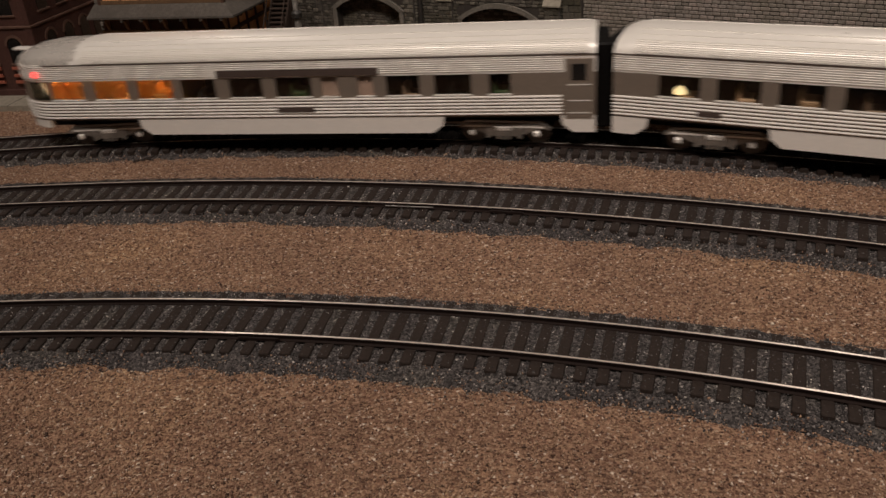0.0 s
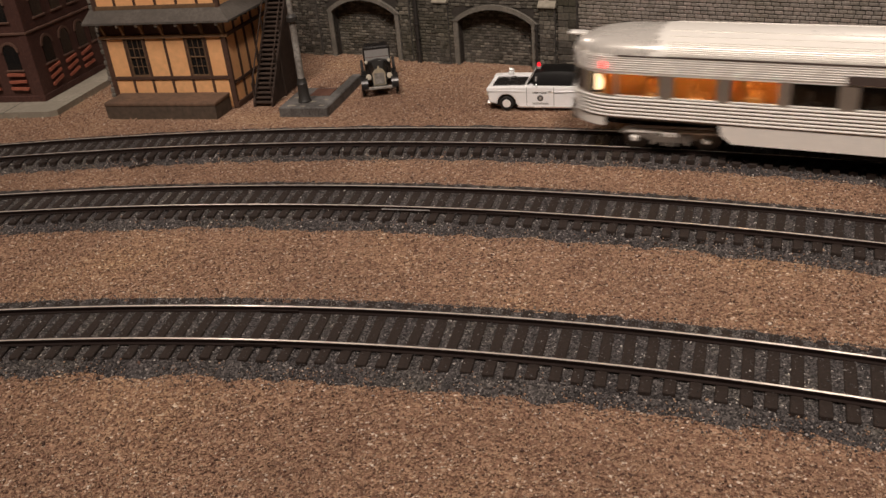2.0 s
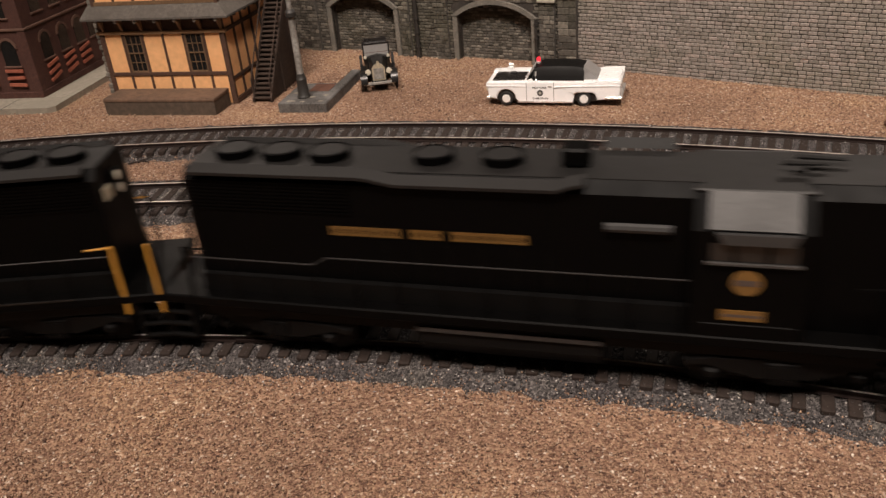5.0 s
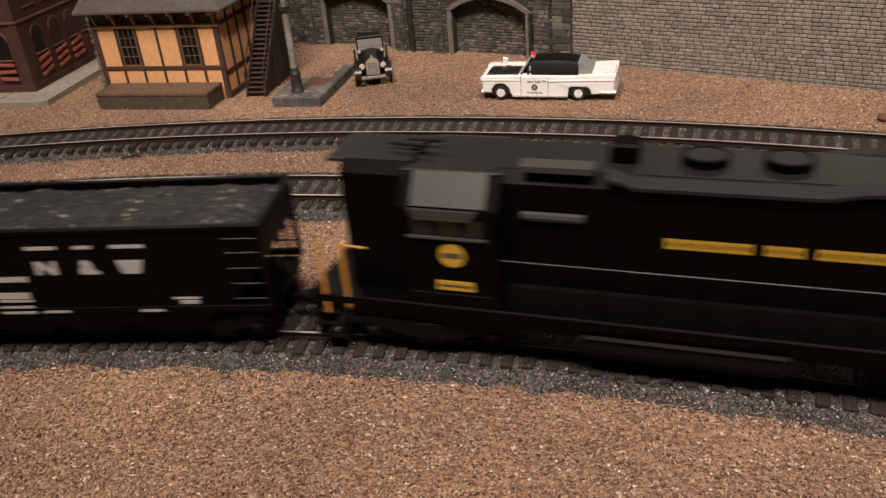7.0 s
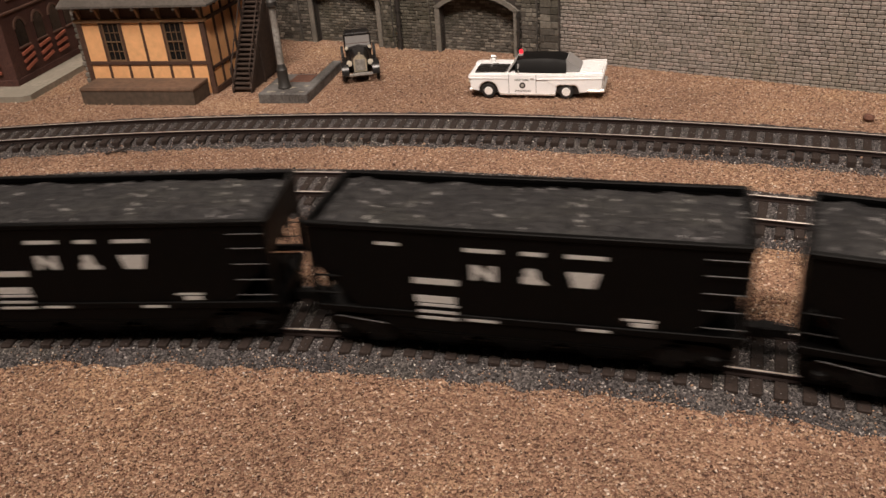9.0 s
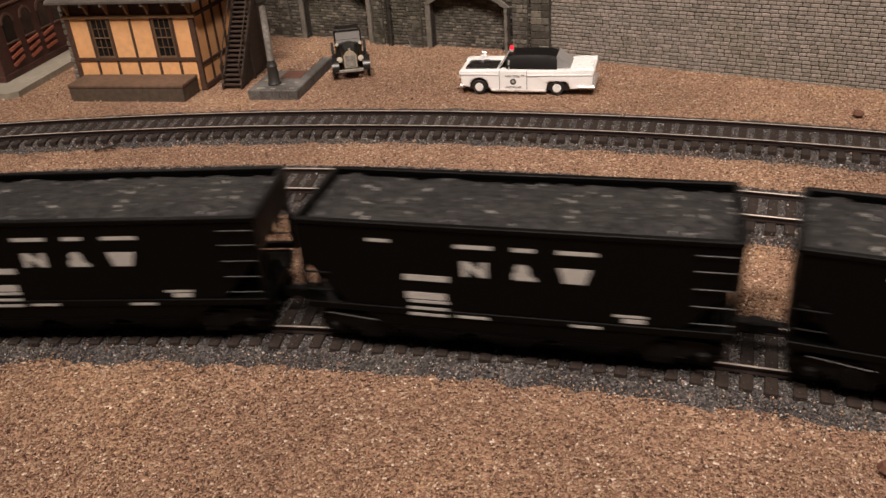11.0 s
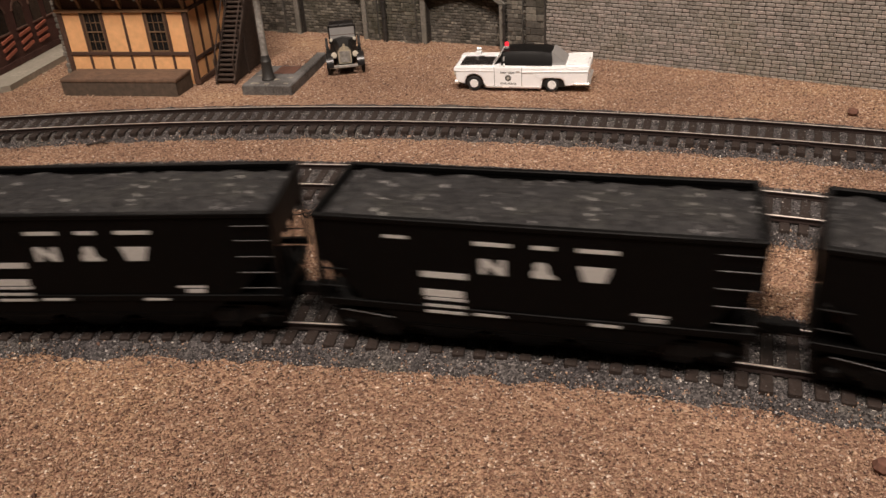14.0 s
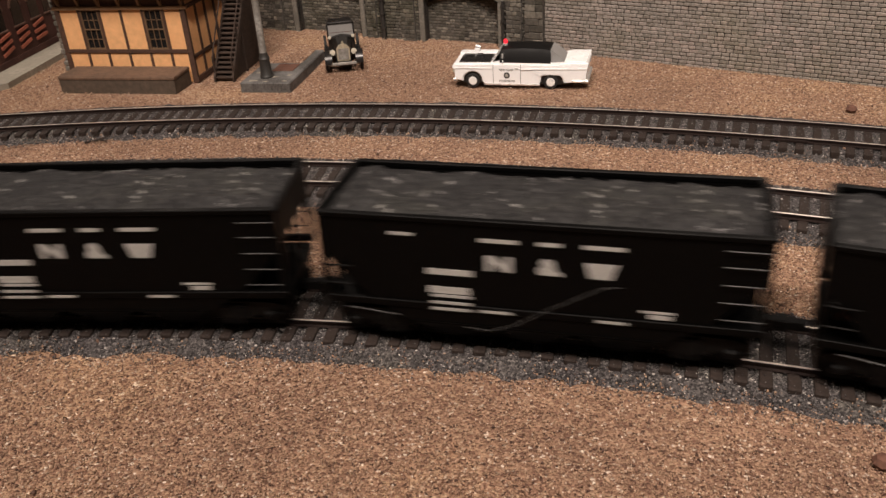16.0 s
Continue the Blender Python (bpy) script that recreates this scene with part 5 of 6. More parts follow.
            hr.rod((xx, yy, 21.2), (xx, yy, 35.2 if xx < 46 else 33), 0.26, 6)
            part("handrail_stanchion", hr, M_BLACK, l)
        part("fuel_tank_edge", Shape().box(-20.5, 25, s * 15.9 - 0.4, s * 15.9 + 0.4, 15.4, 16.6), M_TANKEDGE, l, "fuel tank shoulder with a painted grey highlight")
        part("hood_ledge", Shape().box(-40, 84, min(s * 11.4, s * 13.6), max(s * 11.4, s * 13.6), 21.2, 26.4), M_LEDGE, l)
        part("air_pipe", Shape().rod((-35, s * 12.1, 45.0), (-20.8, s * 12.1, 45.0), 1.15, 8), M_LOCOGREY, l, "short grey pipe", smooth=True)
        if s < 0:
            part("blower_duct", Shape().prism([(s * 9, 56), (s * 12.6, 56), (s * 12.6, 57.4), (s * 10, 58.4)], -35, -18.7, "x"), M_LOCOGREY, l)
        for k in range(9):
            part("louvre", Shape().box(40, 82, s * 11.7 - 0.2, s * 11.7 + 0.2, 44.8 + 0.95 * k, 45.2 + 0.95 * k), M_BLACK, l)
        for k in range(6):
            part("hood_door_seam", Shape().box(-8 + 8 * k, -7.8 + 8 * k, s * 11.65 - 0.08, s * 11.65 + 0.08, 27, 37.6), M_UNDER, l)
        part("battery_box", Shape().box(-62, -42, min(s * 14, s * 17.4), max(s * 14, s * 17.4), 21.3, 25.0, b=0.3), M_BLACK, l)
    part("fuel_tank", Shape().loft([[(x, -15.4, 17.4), (x, -15.8, 12), (x, -11, 6.6), (x, 11, 6.6), (x, 15.8, 12), (x, 15.4, 17.4)] for x in (-20.5, 25)]), M_UNDER, l)
    # roof fittings
    for x, r in ((4, 5.0), (21, 5.0), (48, 5.2), (61, 5.2), (74, 5.2)):
        f = part("radiator_fan", Shape().lathe([(r, 55.6), (r + 0.3, 57.4), (r - 0.4, 57.6), (r - 0.6, 57.0), (1.2, 57.0), (0.05, 57.4)], (x, 0, 0), "z", 20), M_BLACK, l, smooth=True)
        part("fan_grille", Shape().lathe([(0.05, 57.35), (r - 0.6, 57.35), (r - 0.6, 57.2), (0.05, 57.2)], (x, 0, 0), "z", 20), M_LOCOROOF, f)
    part("exhaust_pipe", Shape().box(-16.5, -10, -3.5, 3.5, 55.6, 60.0, b=0.6), M_BLACK, l)
    part("horn", Shape().rod((-70, -1.5, 57.4), (-60, -2.5, 57.6), 0.5, 8, r2=0.9), M_LOCOROOF, l, smooth=True)
    part("horn", Shape().rod((-66, 1.5, 57.4), (-57, 1.5, 57.6), 0.5, 8, r2=0.9), M_LOCOROOF, l, smooth=True)
    part("roof_lip", Shape().box(-84, -78, -9, 9, 54.6, 55.8, b=0.3), M_LOCOROOF, l)
    for x, s in ((-80.2, -1), (84.9, 1)):
        hl = part("headlight_housing", Shape().box(min(x, x + s), max(x, x + s), -2.4, 2.4, 44, 52, b=0.5), M_BLACK, l)
        for z in (46.2, 49.8):
            part("headlight", Shape().lathe([(0.05, -0.3), (1.3, -0.3), (1.4, 0.3), (0.05, 0.3)], (x + s * 1.1, 0, z), "x", 12), M_LAMPGLASS, hl, smooth=True)
        part("number_board", Shape().box(min(x, x + s * 0.7), max(x, x + s * 0.7), -9.5, -5, 46, 49.4), M_BRASS, hl)
    # ends: pilots, steps, orange handrails
    for xe, s in ((-90.5, -1), (96.5, 1)):
        part("pilot", Shape().box(min(xe, xe - s * 2), max(xe, xe - s * 2), -16, 16, 6.5, 19, b=0.4), M_UNDER, l)
        coupler(l, xe, s, M_UNDER, 11.5)
        for side in (-1, 1):
            y = side * 17.2
            st = Shape()
            for z in (7.5, 11.2, 15.0):
                st.box(min(xe, xe - s * 8), max(xe, xe - s * 8), y - 1.8 if side > 0 else y, y if side > 0 else y + 1.8, z, z + 0.6)
            st.box(xe - s * 8.3 - 0.3, xe - s * 8.3 + 0.3, min(y, y - side * 2), max(y, y - side * 2), 7.4, 19)
            part("corner_step", st, M_UNDER, l)
            for x in (xe - s * (1.2 if s > 0 else 4.6), xe - s * 10.8):
                part("end_handrail", Shape().box(x - 0.45, x + 0.45, y - 0.35, y + 0.35, 15.5 if x * s > 80 else 18.0, 36.2), end_rail if side < 0 else M_BLACK, l, "end handrail")
            part("end_handrail", Shape().rod((xe - s * 10.8, y, 35.9), (xe - s * 17.5, y, 35.5), 0.3, 6), end_rail, l)
    for k, (y, c) in enumerate(((-7, M_REDROD), (-4.5, M_UNDER), (5, M_UNDER))):
        part("air_hose", Shape().rod((-91, y, 14), (-93.5, y, 8), 0.5, 6), c, l)
    if nose_gear:
        part("nose_step_box", Shape().prism([(-79.8, 21), (-79.8, 33), (-82.5, 31.5), (-84.5, 26), (-90.0, 24.4), (-90.5, 21)], -12.5, 12.5, "y"), M_BLACK, l)
        part("brake_housing", Shape().box(-84.0, -79.6, -8.5, -2.0, 33, 44, b=0.8), M_BLACK, l)
        part("drop_step", Shape().box(-93.4, -90.0, -5.5, 5.5, 20.4, 21.4, b=0.2), M_BLACK, l)
        for y in (-16.2, -11.5, -6.0, 6.0, 11.5, 16.2):
            hose = Shape()
            for p, q in (((-90.5, 17.5), (-93.4, 15.0)), ((-93.4, 15.0), (-94.2, 11.5)), ((-94.2, 11.5), (-92.6, 8.6))):
                hose.rod((p[0], y, p[1]), (q[0], y, q[1]), 0.55, 6)
            part("air_hose", hose, M_UNDER, l)
        for y in (-13.8, 13.8):
            part("corner_chain", Shape().rod((-89.5, y, 33), (-80, y, 30.5), 0.3, 6), M_BLACK, l)
        for y in (-1, 1):
            part("end_rail_bar", Shape().rod((-89.2, y * 15.5, 34.5), (-89.2, y * 4.5, 34.0), 0.3, 6), M_BLACK, l)
        part("snow_plough", Shape().prism([(-90, 5.4), (-94.6, 5.4), (-93.2, 9), (-91.5, 14), (-90, 16)], -15, 15, "y"), M_UNDER, l)
        for y in (-15.5, -9, 9, 15.5):
            part("nose_stanchion", Shape().rod((-90, y, 20), (-88.8, y, 35), 0.35, 6), M_BLACK, l)
    for x in (-60, 64):
        bogie(l, x, -math.degrees(x / NEAR[2]), 31.5, 5.8, M_UNDER, M_UNDER, 22.0, 12.5)
    # the body shell is narrower than a scale model would be
    for ob in l.children:
        if not ob.name.startswith("bogie"):
            for q in (ob, *ob.children):
                q.data.transform(Matrix.Diagonal((1, 0.92, 1, 1)))
    return l


# ---- coal hoppers ----
def hopper():
    h = thing("coal_hopper", "black steel hopper wagon with white stencils, heaped with coal", "hopper wagon", "freight train")
    hw, ln, zt = 15.0, 51.5, 40.8
    outline = [(-ln, zt), (ln, zt), (ln, 31.0), (40.5, 18.6), (30.5, 12.0), (-30.5, 12.0), (-40.5, 18.6), (-ln, 31.0)]
    for s in (-1, 1):
        side = part("side_sheet", Shape().prism(outline, s * hw, s * (hw - 0.8), "y"), M_COALBLACK, h)
        part("top_chord", Shape().box(-ln - 0.3, ln + 0.3, min(s * (hw - 1), s * (hw + 0.6)), max(s * (hw - 1), s * (hw + 0.6)), zt - 0.6, zt + 0.7, b=0.2), M_COALBLACK, h)
        part("side_sill", Shape().box(-ln, ln, min(s * (hw - 1), s * (hw + 0.45)), max(s * (hw - 1), s * (hw + 0.45)), 16.4, 18.2, b=0.15), M_COALBLACK, h)
        y = s * (hw + 0.06)
        # reporting marks as plain shapes
        stencil(side, [(-12.0, -3.4), (1.4, 6.4), (11.6, 20.6)], y, 35.7, 36.7, M_STENCIL)
        part("stencil_mark", Shape().prism([(-10.7, 28.2), (-9.3, 28.2), (-9.3, 30.6), (-6.4, 28.2), (-4.7, 28.2), (-4.7, 32.3), (-6.1, 32.3), (-6.1, 30.0), (-8.9, 32.3), (-10.7, 32.3)], y - 0.06, y + 0.06, "y"), M_STENCIL, side, "white block stencil")
        part("stencil_mark", Shape().prism([(1.6, 28.2), (6.9, 28.2), (6.6, 29.0), (5.6, 29.4), (5.2, 30.4), (5.0, 31.6), (4.2, 32.4), (2.8, 32.4), (2.0, 31.6), (2.2, 30.5), (1.3, 29.6)], y - 0.06, y + 0.06, "y"), M_STENCIL, side)
        part("stencil_mark", Shape().prism([(12.0, 32.2), (19.2, 32.2), (17.9, 28.2), (13.2, 28.2)], y - 0.06, y + 0.06, "y"), M_STENCIL, side)
        stencil(side, [(-33.6, -28.0)], y, 36.2, 37.0, M_STENCIL)
        stencil(side, [(-25.1, -14.1)], y, 26.2, 27.8, M_STENCIL)
        stencil(side, [(-24.8, -15.0)], y, 21.0, 22.9, M_STENCIL)
        for z in (19.9, 18.3, 16.5):
            stencil(side, [(-24.2, -14.6)], y + s * 0.5 if z < 18.4 else y, z, z + 0.75, M_STENCIL)
        stencil(side, [(-12.3, -4.8), (15.2, 21.7)], y + s * 0.5, 16.7, 17.4, M_STENCIL)
        stencil(side, [(24.8, 32.0)], y, 20.2, 20.8, M_STENCIL)
        stencil(side, [(26.8, 31.6)], y, 18.7, 19.8, M_STENCIL)
        # ladder at one end, grabs at the other
        for z in (20.5, 25.0, 29.5, 34.0, 38.0):
            part("ladder_rung", Shape().rod((42.0, s * (hw + 0.7), z), (50.5, s * (hw + 0.7), z), 0.17, 6), M_DIMEDGE, h)
        for z in (22.0, 27.0):
            part("grab_iron", Shape().rod((-50.5, s * (hw + 0.7), z), (-44.0, s * (hw + 0.7), z), 0.26, 6), M_COALBLACK, h)
        for x in (-ln + 0.6, ln - 0.6):
            part("corner_post", Shape().box(x - 0.7, x + 0.7, min(s * (hw - 1.4), s * (hw + 0.2)), max(s * (hw - 1.4), s * (hw + 0.2)), 16.4, zt), M_COALBLACK, h)
        part("stirrup_step", Shape().box(46, 50, s * hw - 0.3, s * hw + 0.3, 11.0, 11.6), M_COALBLACK, h)
        part("side_grab", Shape().rod((-46, s * (hw + 0.5), 15.2), (-33, s * (hw + 0.5), 14.0), 0.18, 6), M_DIMEDGE, h)
    for s in (-1, 1):
        part("end_sheet", Shape().box(min(s * ln, s * (ln - 0.8)), max(s * ln, s * (ln - 0.8)), -hw, hw, 31, zt), M_COALBLACK, h)
        part("top_chord", Shape().box(min(s * (ln - 1), s * (ln + 0.6)), max(s * (ln - 1), s * (ln + 0.6)), -hw, hw, zt - 0.6, zt + 0.7, b=0.2), M_COALBLACK, h)
        part("slope_sheet", Shape().loft([[(s * ln, y, 31.2), (s * 31, y, 12.0), (s * 30, y, 12.6), (s * (ln - 1), y, 32.0)] for y in (-hw + 0.6, hw - 0.6)]), M_COALBLACK, h)
        part("end_platform", Shape().box(min(s * 32, s * ln), max(s * 32, s * ln), -13, 13, 14.6, 16.6), M_COALBLACK, h)
        for y in (-10, -3.5, 3.5, 10):
            part("end_brace", Shape().box(s * (ln - 2) - 0.5, s * (ln - 2) + 0.5, y - 0.5, y + 0.5, 16.4, 31.5), M_COALBLACK, h)
        coupler(h, s * (ln + 0.2), s, M_UNDER, 11.0)
    part("brake_wheel", Shape().lathe([(2.6, -0.25), (2.9, 0), (2.6, 0.25), (2.3, 0)], (-ln - 1.4, -6, 36), "x", 14), M_COALBLACK, h)
    part("brake_cylinder", Shape().rod((-47, -5, 19.5), (-41, -5, 19.5), 2.0, 10), M_RUST, h, "rust-brown brake cylinder", smooth=True)
    for x in (-20, 0, 20):
        bay = Shape().loft([[(x - a, -b, z), (x + a, -b, z), (x + a, b, z), (x - a, b, z)] for a, b, z in ((9.8, 15.2, 12.6), (4.0, 11.5, 7.0), (3.6, 11.5, 6.4))])
        part("discharge_bay", bay, M_COALBLACK, h)
    # heaped coal
    coal, nx, ny = Shape(), 64, 20
    vs = []
    for j in range(ny + 1):
        for i in range(nx + 1):
            x, y = -ln + 0.9 + (2 * ln - 1.8) * i / nx, -hw + 0.9 + (2 * hw - 1.8) * j / ny
            edge = min(1.0, min(ln - abs(x), (hw - abs(y)) * 1.6) / 9)
            z = zt - 1.9 + 2.0 * edge + 2.6 * noise.noise((x / 13, y / 10, 3)) * edge + 0.9 * noise.noise((x / 3.2, y / 3.2, 1))
            vs.append((x, y, z))
    coal.add(vs, [(j * (nx + 1) + i, j * (nx + 1) + i + 1, (j + 1) * (nx + 1) + i + 1, (j + 1) * (nx + 1) + i) for j in range(ny) for i in range(nx)])
    part("coal_load", coal, M_COAL, h, "heaped dark grey coal")
    for x in (-36, 36):
        bogie(h, x, -math.degrees(x / NEAR[2]), 20.0, 5.1, M_UNDER, M_UNDER, 14.0, 12.0)
    return h


LOCO_A = locomotive("black high-hood road diesel with yellow stencils and orange end handrails", M_RAILYEL, M_YELLOW, False)
LOCO_B = locomotive("black high-hood road diesel with yellow stencils and black handrails", M_BLACK, M_DULLYEL, True)
HOPPERS = [hopper()]
for k in range(11):
    HOPPERS.append(copy_thing(HOPPERS[0], Matrix()))
# one wagon trails a loose thin wire over its side
wire = [(-16.0, -17.2, 12.6), (-10.0, -17.4, 12.2), (-4.0, -17.4, 14.5), (2.0, -17.3, 18.4), (9.0, -17.2, 22.5), (16.0, -17.2, 26.5), (20.0, -17.2, 27.2)]
sh = Shape()
for p, q in zip(wire, wire[1:]):
    sh.rod((p[0], p[1] + 1, p[2]), (q[0], q[1] + 1, q[2]), 0.1, 5)
tagged(HOPPERS[8], "black coal-filled hopper wagon with a loose wire over its side")
part("loose_wire", sh, M_GREYLINE, HOPPERS[8], "thin loose wire hanging over the side")


# ---- room: closes the place ----
def build_room():
    pl = material("room_plaster", (0.42, 0.38, 0.33), 0.9, vary=0.1, scale=20)
    for name, box in (("wall_west", (-3100, -3000, -3000, 3000, -900, 2200)), ("wall_far_east", (3000, 3100, -3000, 3000, -900, 2200)),
                      ("wall_south", (-3000, 3000, -3100, -3000, -900, 2200)), ("wall_far_north", (-3000, 3000, 3000, 3100, -900, 2200))):
        tagged(part(name, Shape().box(*box), pl), "plain warm plaster wall of the hobby room", "wall", kind="structure")
    tagged(part("ceiling", Shape().box(-3100, 3100, -3100, 3100, 2200, 2300), pl), "plain plaster ceiling of the hobby room", "ceiling", kind="structure")
    tagged(part("floor", Shape().box(-3100, 3100, -3100, 3100, -1000, -900), material("room_floor", (0.18, 0.12, 0.08), 0.6, scale=15)), "brown floor of the hobby room", "floor", kind="structure")
    tagged(part("layout_baseboard", Shape().box(-1400, 1400, -1600, 1200, -60, -3), M_TIMBER), "wooden baseboard carrying the model layout", "table", kind="structure")


build_room()


# ---- masonry, piece by piece ----
def courses(rng, x0, x1, z0, z1, length, height, rough):
    """Spans of bricks in a running bond: (x0, x1, z0, z1, proud)."""
    row, z = 0, z0
    while z < z1 - 0.4 * height:
        x = x0 - (length / 2 if row % 2 else 0) + rng.uniform(-0.3, 0.3)
        while x < x1:
            w = length * rng.uniform(1 - rough, 1 + rough)
            a, b = max(x, x0), min(x + w, x1)
            if b - a > 0.8:
                dz = rng.uniform(-0.12, 0.12) * rough * 3
                yield a + 0.11, b - 0.11, z + 0.15 + dz * 0.4, z + height - 0.15 + dz * 0.4, rng.uniform(0.0, 0.22 + rough)
            x += w
        z += height
        row += 1


def lay(parent, spans, face, mat, name, near):
    """Lays bricks on a wall: those in the stretch near are pieces of their own, the rest one mesh."""
    rest, shared, count = Shape(), {}, 0
    for a, b, c, d, proud in spans:
        if near[0] < a < near[1] and near[2] < c < near[3] and count < 290:
            key = (round((b - a) * 2) / 2, round((d - c) * 5) / 5)
            if key not in shared:
                w, h = key
                shared[key] = Shape().box(-w / 2, w / 2, -0.75, 1.0, -h / 2, h / 2, b=0.22).mesh(name, [mat])
            part(name, shared[key], [], parent, at=mm((a + b) / 2, face - proud + 0.6, (c + d) / 2))
            count += 1
        else:
            rest.box(a, b, face - 0.15 - proud, face + 1.0, c, d, b=0.22)
    if rest.v:
        tagged(part(name + "_rows", rest, mat, parent), kind="stuff")


def outside_arches(spans):
    for s in spans:
        xm, zm = (s[0] + s[1]) / 2, (s[2] + s[3]) / 2
        if any(x0 - 3.0 < xm < x1 + 2.8 and zm < cr + 1.4 for x0, x1, sp, cr in ARCHES):
            continue
        yield s


rng = random.Random(11)
lay(WALL_E, courses(rng, -2, 165, -1, 52, 3.75, 1.82, 0.16), 0.35, M_WALLBRICK, "brick", (20, 110, 6, 24))
lay(WALL_N, outside_arches(courses(rng, -170, 12.6, -1, 56, 3.1, 1.75, 0.3)), 0.4, M_ARCBRICK, "stone_block", (-60, 14, 0, 44))
for x0, x1, sp, cr in ARCHES:
    inner = [s for s in courses(rng, x0, x1, -1, cr + 1, 2.9, 1.6, 0.22)]
    lay(WALL_N, inner, 5.2, M_ARCBRICK, "infill_stone", (0, 0, 0, 0))
for x0, x1, top in ((-62.0, -53.4, 34.2), (1.4, 10.2, 33.4), (-84.5, -78.0, 60), (-150.0, -143.0, 60)):
    lay(WALL_N, courses(rng, x0, x1, -1, top, 3.4, 2.3, 0.3), -1.2, M_ARCBRICK, "pilaster_stone", (0, 0, 0, 0))
lay(WALL_N, courses(rng, 12.6, 22.6, -1, 56, 7.5, 3.6, 0.35), -2.7, M_ARCBRICK, "quoin", (12, 23, 0, 50))


# ---- loose grit, grain by grain ----
def grains(name, label, mat, count, rng_seed, place, size, category):
    """Many small angular grains as one mesh."""
    rng = np.random.default_rng(rng_seed)
    x, y, z = place(rng, count)
    n = len(x)
    base = np.array([(1, 0, 0), (-0.5, 0.87, 0), (-0.5, -0.87, 0), (0.1, 0.05, 1.0), (0.0, 0.0, -0.6)])
    tris = np.array([(0, 1, 3), (1, 2, 3), (2, 0, 3), (1, 0, 4), (2, 1, 4), (0, 2, 4)])
    r = size * np.exp(rng.normal(0, 0.33, n))
    a = rng.uniform(0, math.tau, n)
    pts = base[None] * (1 + rng.uniform(-0.4, 0.4, (n, 5, 3)))
    ca, sa = np.cos(a)[:, None], np.sin(a)[:, None]
    px, py = pts[:, :, 0] * ca - pts[:, :, 1] * sa, pts[:, :, 0] * sa + pts[:, :, 1] * ca
    v = np.stack([x[:, None] + px * r[:, None], y[:, None] + py * r[:, None], z[:, None] + (pts[:, :, 2] * 0.85 + 0.15) * r[:, None]], 2).reshape(-1, 3) * MM
    f = (tris[None] + 5 * np.arange(n)[:, None, None]).reshape(-1, 3)
    me = bpy.data.meshes.new(name)
    me.vertices.add(len(v))
    me.vertices.foreach_set("co", v.astype(np.float32).ravel())
    me.loops.add(f.size)
    me.loops.foreach_set("vertex_index", f.astype(np.int32).ravel())
    me.polygons.add(len(f))
    me.polygons.foreach_set("loop_start", np.arange(0, f.size, 3, dtype=np.int32))
    me.polygons.foreach_set("loop_total", np.full(len(f), 3, dtype=np.int32))
    me.update(calc_edges=True)
    me.materials.append(mat)
    return tagged(new(name, me), label, category, kind="stuff")


def grain_material(name, stops):
    m = bpy.data.materials.new(name)
    m.use_nodes = True
    nt = m.node_tree
    b = nt.nodes["Principled BSDF"]
    b.inputs["Roughness"].default_value, b.inputs["Specular IOR Level"].default_value = 0.8, 0.35
    g, p, n = nt.nodes.new("ShaderNodeNewGeometry"), nt.nodes.new("ShaderNodeNewGeometry"), nt.nodes.new("ShaderNodeTexNoise")
    n.inputs["Scale"].default_value = 1500
    nt.links.new(p.outputs["Position"], n.inputs["Vector"])
    col = ramp(nt, g.outputs["Random Per Island"], stops)
    nt.links.new(mixc(nt, 1.0, col, ramp(nt, n.outputs[0], [(0.3, (0.75, 0.75, 0.75)), (0.7, (1.15, 1.15, 1.15))]), "MULTIPLY"), b.inputs["Base Color"])
    return m


M_GRAINB = grain_material("brown_grain", BROWN)
M_GRAING = grain_material("grey_grain", GREY)
BEDS = [(NEAR, -19.4, 17.4), (MID, -18.6, 17.2), (FAR, -17.0, 17.2)]


def radial(x, y, circle):
    return np.hypot(x - circle[0], y - circle[1]) - circle[2]


def bed_mask(x, y):
    """How far inside a ballast bed a place lies (mm); negative outside."""
    d = np.full(x.shape, -1e9)
    for c, i, o in BEDS:
        q = radial(x, y, c)
        d = np.maximum(d, np.minimum(q - i, o - q))
    return d


def on_soil(rng, count):
    y = 95 + 420 * rng.random(count) ** 1.5
    x = (rng.random(count) * 2 - 1) * (60 + 0.62 * y) - 0.03 * y
    bed = bed_mask(x, y)
    keep = bed < rng.normal(0.6, 2.6, count)
    keep &= ~((y > 395) & (x > -120) & (x < -45))
    side = (x - 76.9) * math.sin(radians(35.26)) + (y - 431.8) * math.cos(radians(35.26))
    keep &= side < 0.5
    z = np.where(bed > -1.5, np.clip(0.3 + 0.46 * bed, -0.05, 2.3), -0.05)
    return x[keep], y[keep], z[keep]


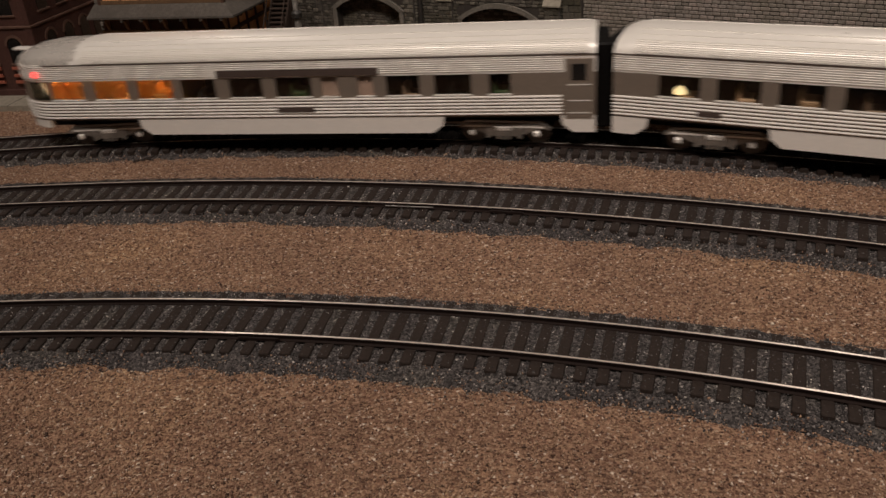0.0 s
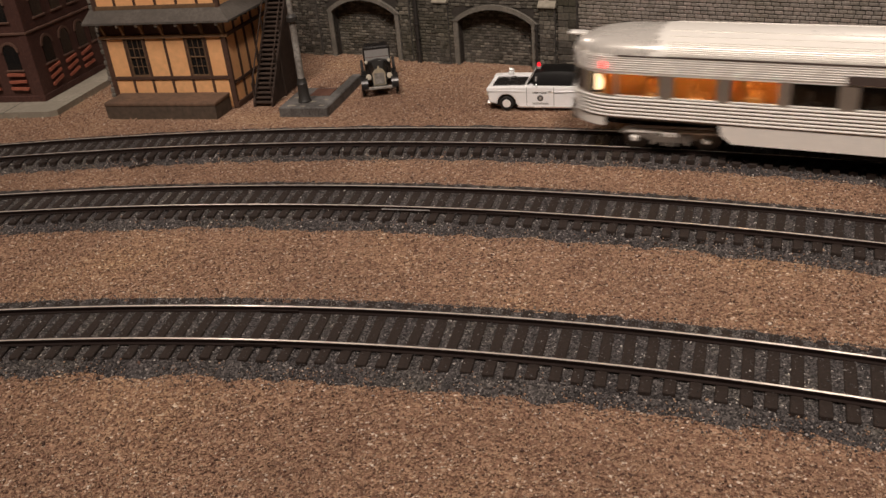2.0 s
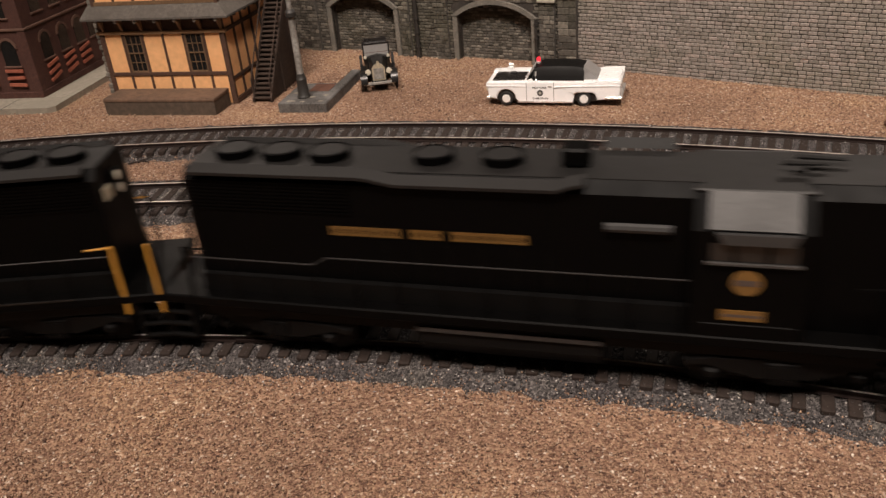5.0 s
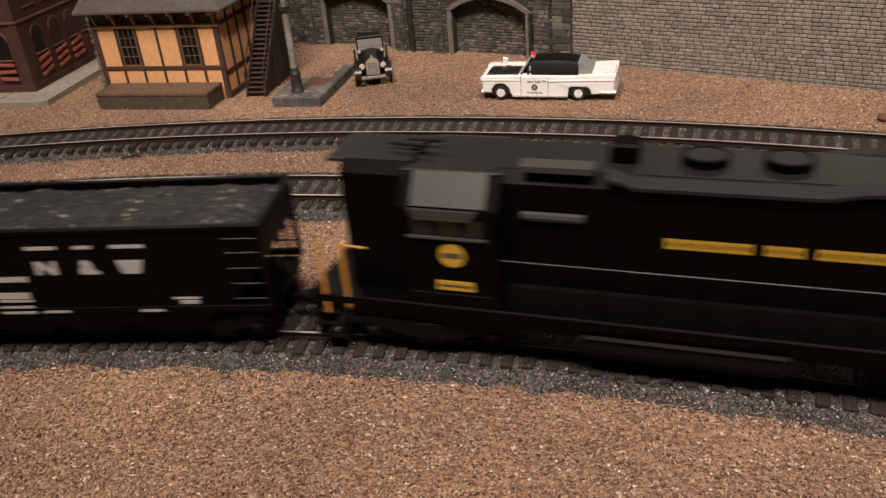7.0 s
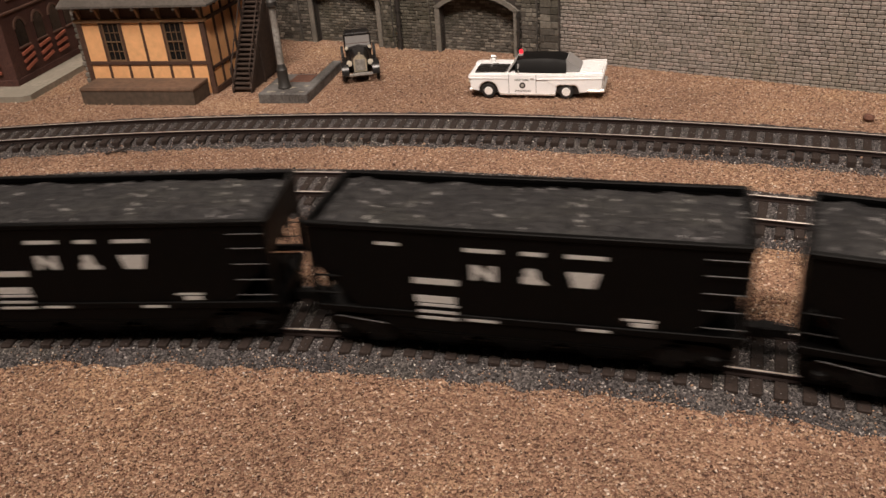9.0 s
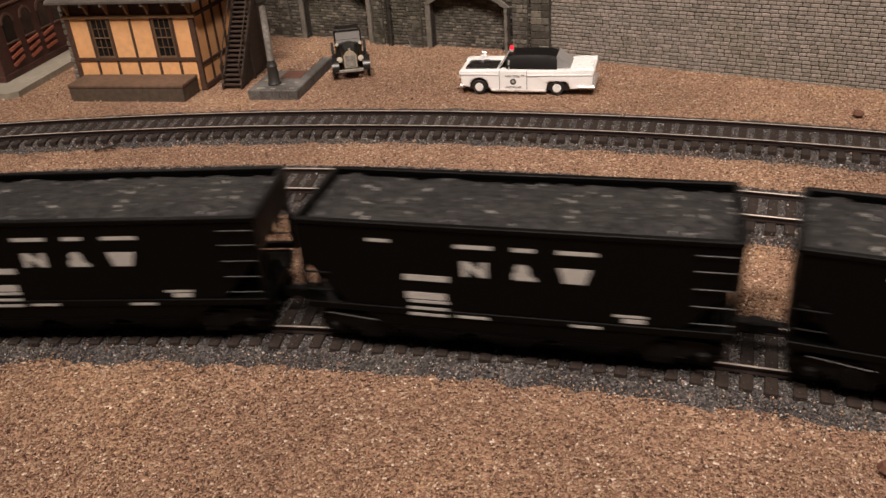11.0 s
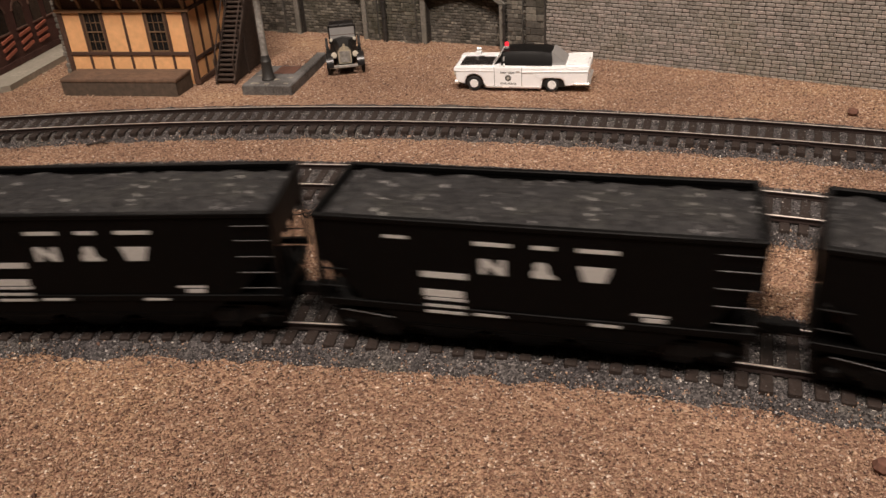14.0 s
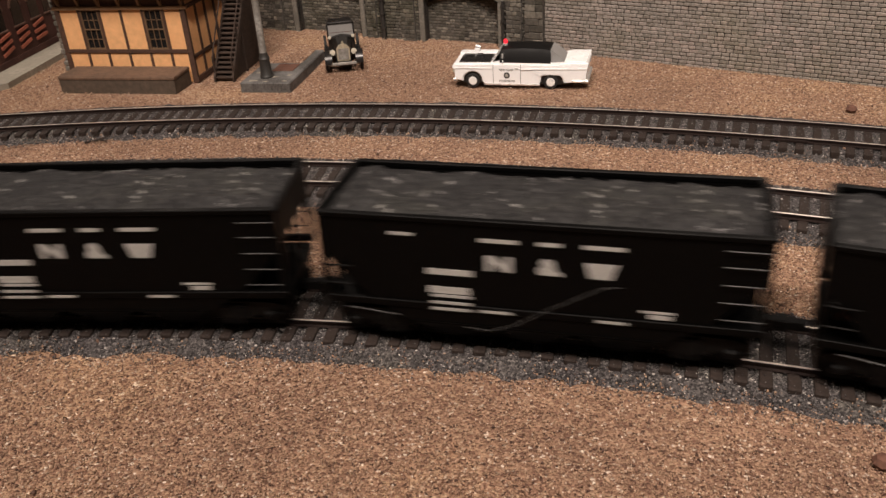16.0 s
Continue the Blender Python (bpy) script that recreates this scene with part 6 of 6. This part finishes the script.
def on_ballast(rng, count):
    k = rng.integers(0, 3, count)
    cs = np.array([b[0] for b in BEDS])[k]
    lo, hi = np.array([b[1] for b in BEDS])[k] - 2.0, np.array([b[2] for b in BEDS])[k] + 2.0
    d = lo + (hi - lo) * rng.random(count) + rng.normal(0, 3.0, count)
    s = rng.uniform(0.02, 0.60, count)
    r = cs[:, 2] + d
    x, y = cs[:, 0] + r * np.sin(s), cs[:, 1] + r * np.cos(s)
    inside = np.minimum(d - lo, hi - d)
    z = np.clip(inside * np.where(d > 0, 0.75, 0.36) - 0.1, 0.0, 2.1 + np.clip(d + 17, 0, 34) * 0.026)
    spilled = (rng.random(count) < 0.1) & (np.abs(d) < 15)
    z = np.where(spilled, TIE_TOP - 0.02, z)
    keep = (np.abs(np.abs(d) - 8.65) > 1.0)
    return x[keep], y[keep], z[keep]


grains("brown_grit", "loose brown scenic grit with pale flecks on the ground", M_GRAINB, 220000, 3, on_soil, 0.28, "gravel")
grains("ballast_stones", "loose dark grey ballast stones along the tracks", M_GRAING, 150000, 4, on_ballast, 0.215, "gravel")


def build_litter():
    """A few odd bits lying about."""
    tw = Shape()
    for p, q in (((0, 0, 0.6), (6, 1.5, 1.4)), ((2, 0.4, 0.8), (5, -2.5, 0.7)), ((-4, 0.6, 0.4), (1, 0, 0.8))):
        tw.rod(p, q, 0.55, 6, r2=0.25)
    tagged(part("twig", tw, M_TIE, at=mm(-133.5, 348.0, 0.2, 12)), "small dark twig lying on the ballast edge", "twig")
    for x, y, z in ((90.6, 123.0, 0.2), (181.5, 313.4, 0.2)):
        lump = Shape().lathe([(0.3, -0.4), (1.9, 0.1), (2.4, 1.1), (1.6, 2.3), (0.2, 2.8)], (0, 0, 0), "z", 7)
        tagged(part("brown_clump", lump, M_RUST, at=mm(x, y, z, 30)), "small rust-brown clump of scatter on the grit", "scatter clump")
    tagged(part("rail_bond", Shape().rod((-9, 0, 4.0), (9, 0.15, 4.0), 0.17, 6), M_POST, at=on_circle(MID, 226.0, -10.2)), "thin bare metal bond wire beside the rail", "rail joiner")
    for c, s, off in ((NEAR, 147.0, -8.65), (NEAR, 148.0, 8.65), (MID, 262.0, -8.65), (FAR, 390.0, -8.65)):
        sh = Shape()
        for e in (-1.3, 0.75):
            sh.box(-6, 6, e, e + 0.55, 3.0, 4.05, b=0.1)
        tagged(part("rail_joiner", sh, M_RAIL, at=on_circle(c, s, off)), "small dark metal rail joiner", "rail joiner")


build_litter()


# ---- motion ----
V_FREIGHT, V_PASS = 117.08, 119.7
# small unevenness of the running, in mm ahead of an even speed
JERK = {**{0.5 * k: -11.0 for k in range(7)}, 3.5: -8.5, 7.5: -2.6, 8.0: 0.4, 8.5: -2.4, 9.0: 2.6, 12.0: 3.8, 13.0: 3.0, 14.0: 1.8, 14.5: -1.3, 15.0: 0.4, 15.5: -3.6, 16.0: 0.7}
DRIFT = {0.5 * k: 12.0 for k in range(33)}
DRIFT.update({0.0: 0.0, 0.5: -2.4, 1.0: 2.4, 1.5: 4.6, 2.0: 9.4})


def ride(ob, circle, s0, speed, sag, turn, uneven):
    """Runs a vehicle round its circle."""
    rows = [(0.5 * k, on_circle(circle, s0 + speed * 0.5 * k + uneven.get(0.5 * k, 0.0), -sag) @ pose(0, 0, 0, 0, 0, turn)) for k in range(33)]
    walk(ob, rows)
    # its wheels roll, less than a quarter turn from row to row
    for b in ob.children:
        for ws in b.children:
            if ws.name.startswith("wheelset"):
                at = ws.location.copy()
                r = at.z / MM - RAIL_TOP
                way = -1.0 if turn else 1.0
                walk(ws, [(k / 15.0, Matrix.Translation(at) @ pose(0, 0, 0, 0, way * math.degrees(speed * k / 15.0 / r))) for k in range(241)])


def motions():
    for k, h in enumerate(HOPPERS):
        ride(h, NEAR, 105.8 - V_FREIGHT * 7.0 - 115.78 * k, V_FREIGHT, 2.6, 0.0, JERK)
    ride(LOCO_A, NEAR, 190.7 - V_FREIGHT * 6.4, V_FREIGHT, 3.8, 0.0, JERK)
    ride(LOCO_B, NEAR, 456.6 - V_FREIGHT * 7.0, V_FREIGHT, 3.8, 180.0, JERK)
    ride(OBS, FAR, 178.6, V_PASS, 4.0, 0.0, DRIFT)
    ride(COACH, FAR, 436.0, V_PASS, 4.0, 0.0, DRIFT)


motions()
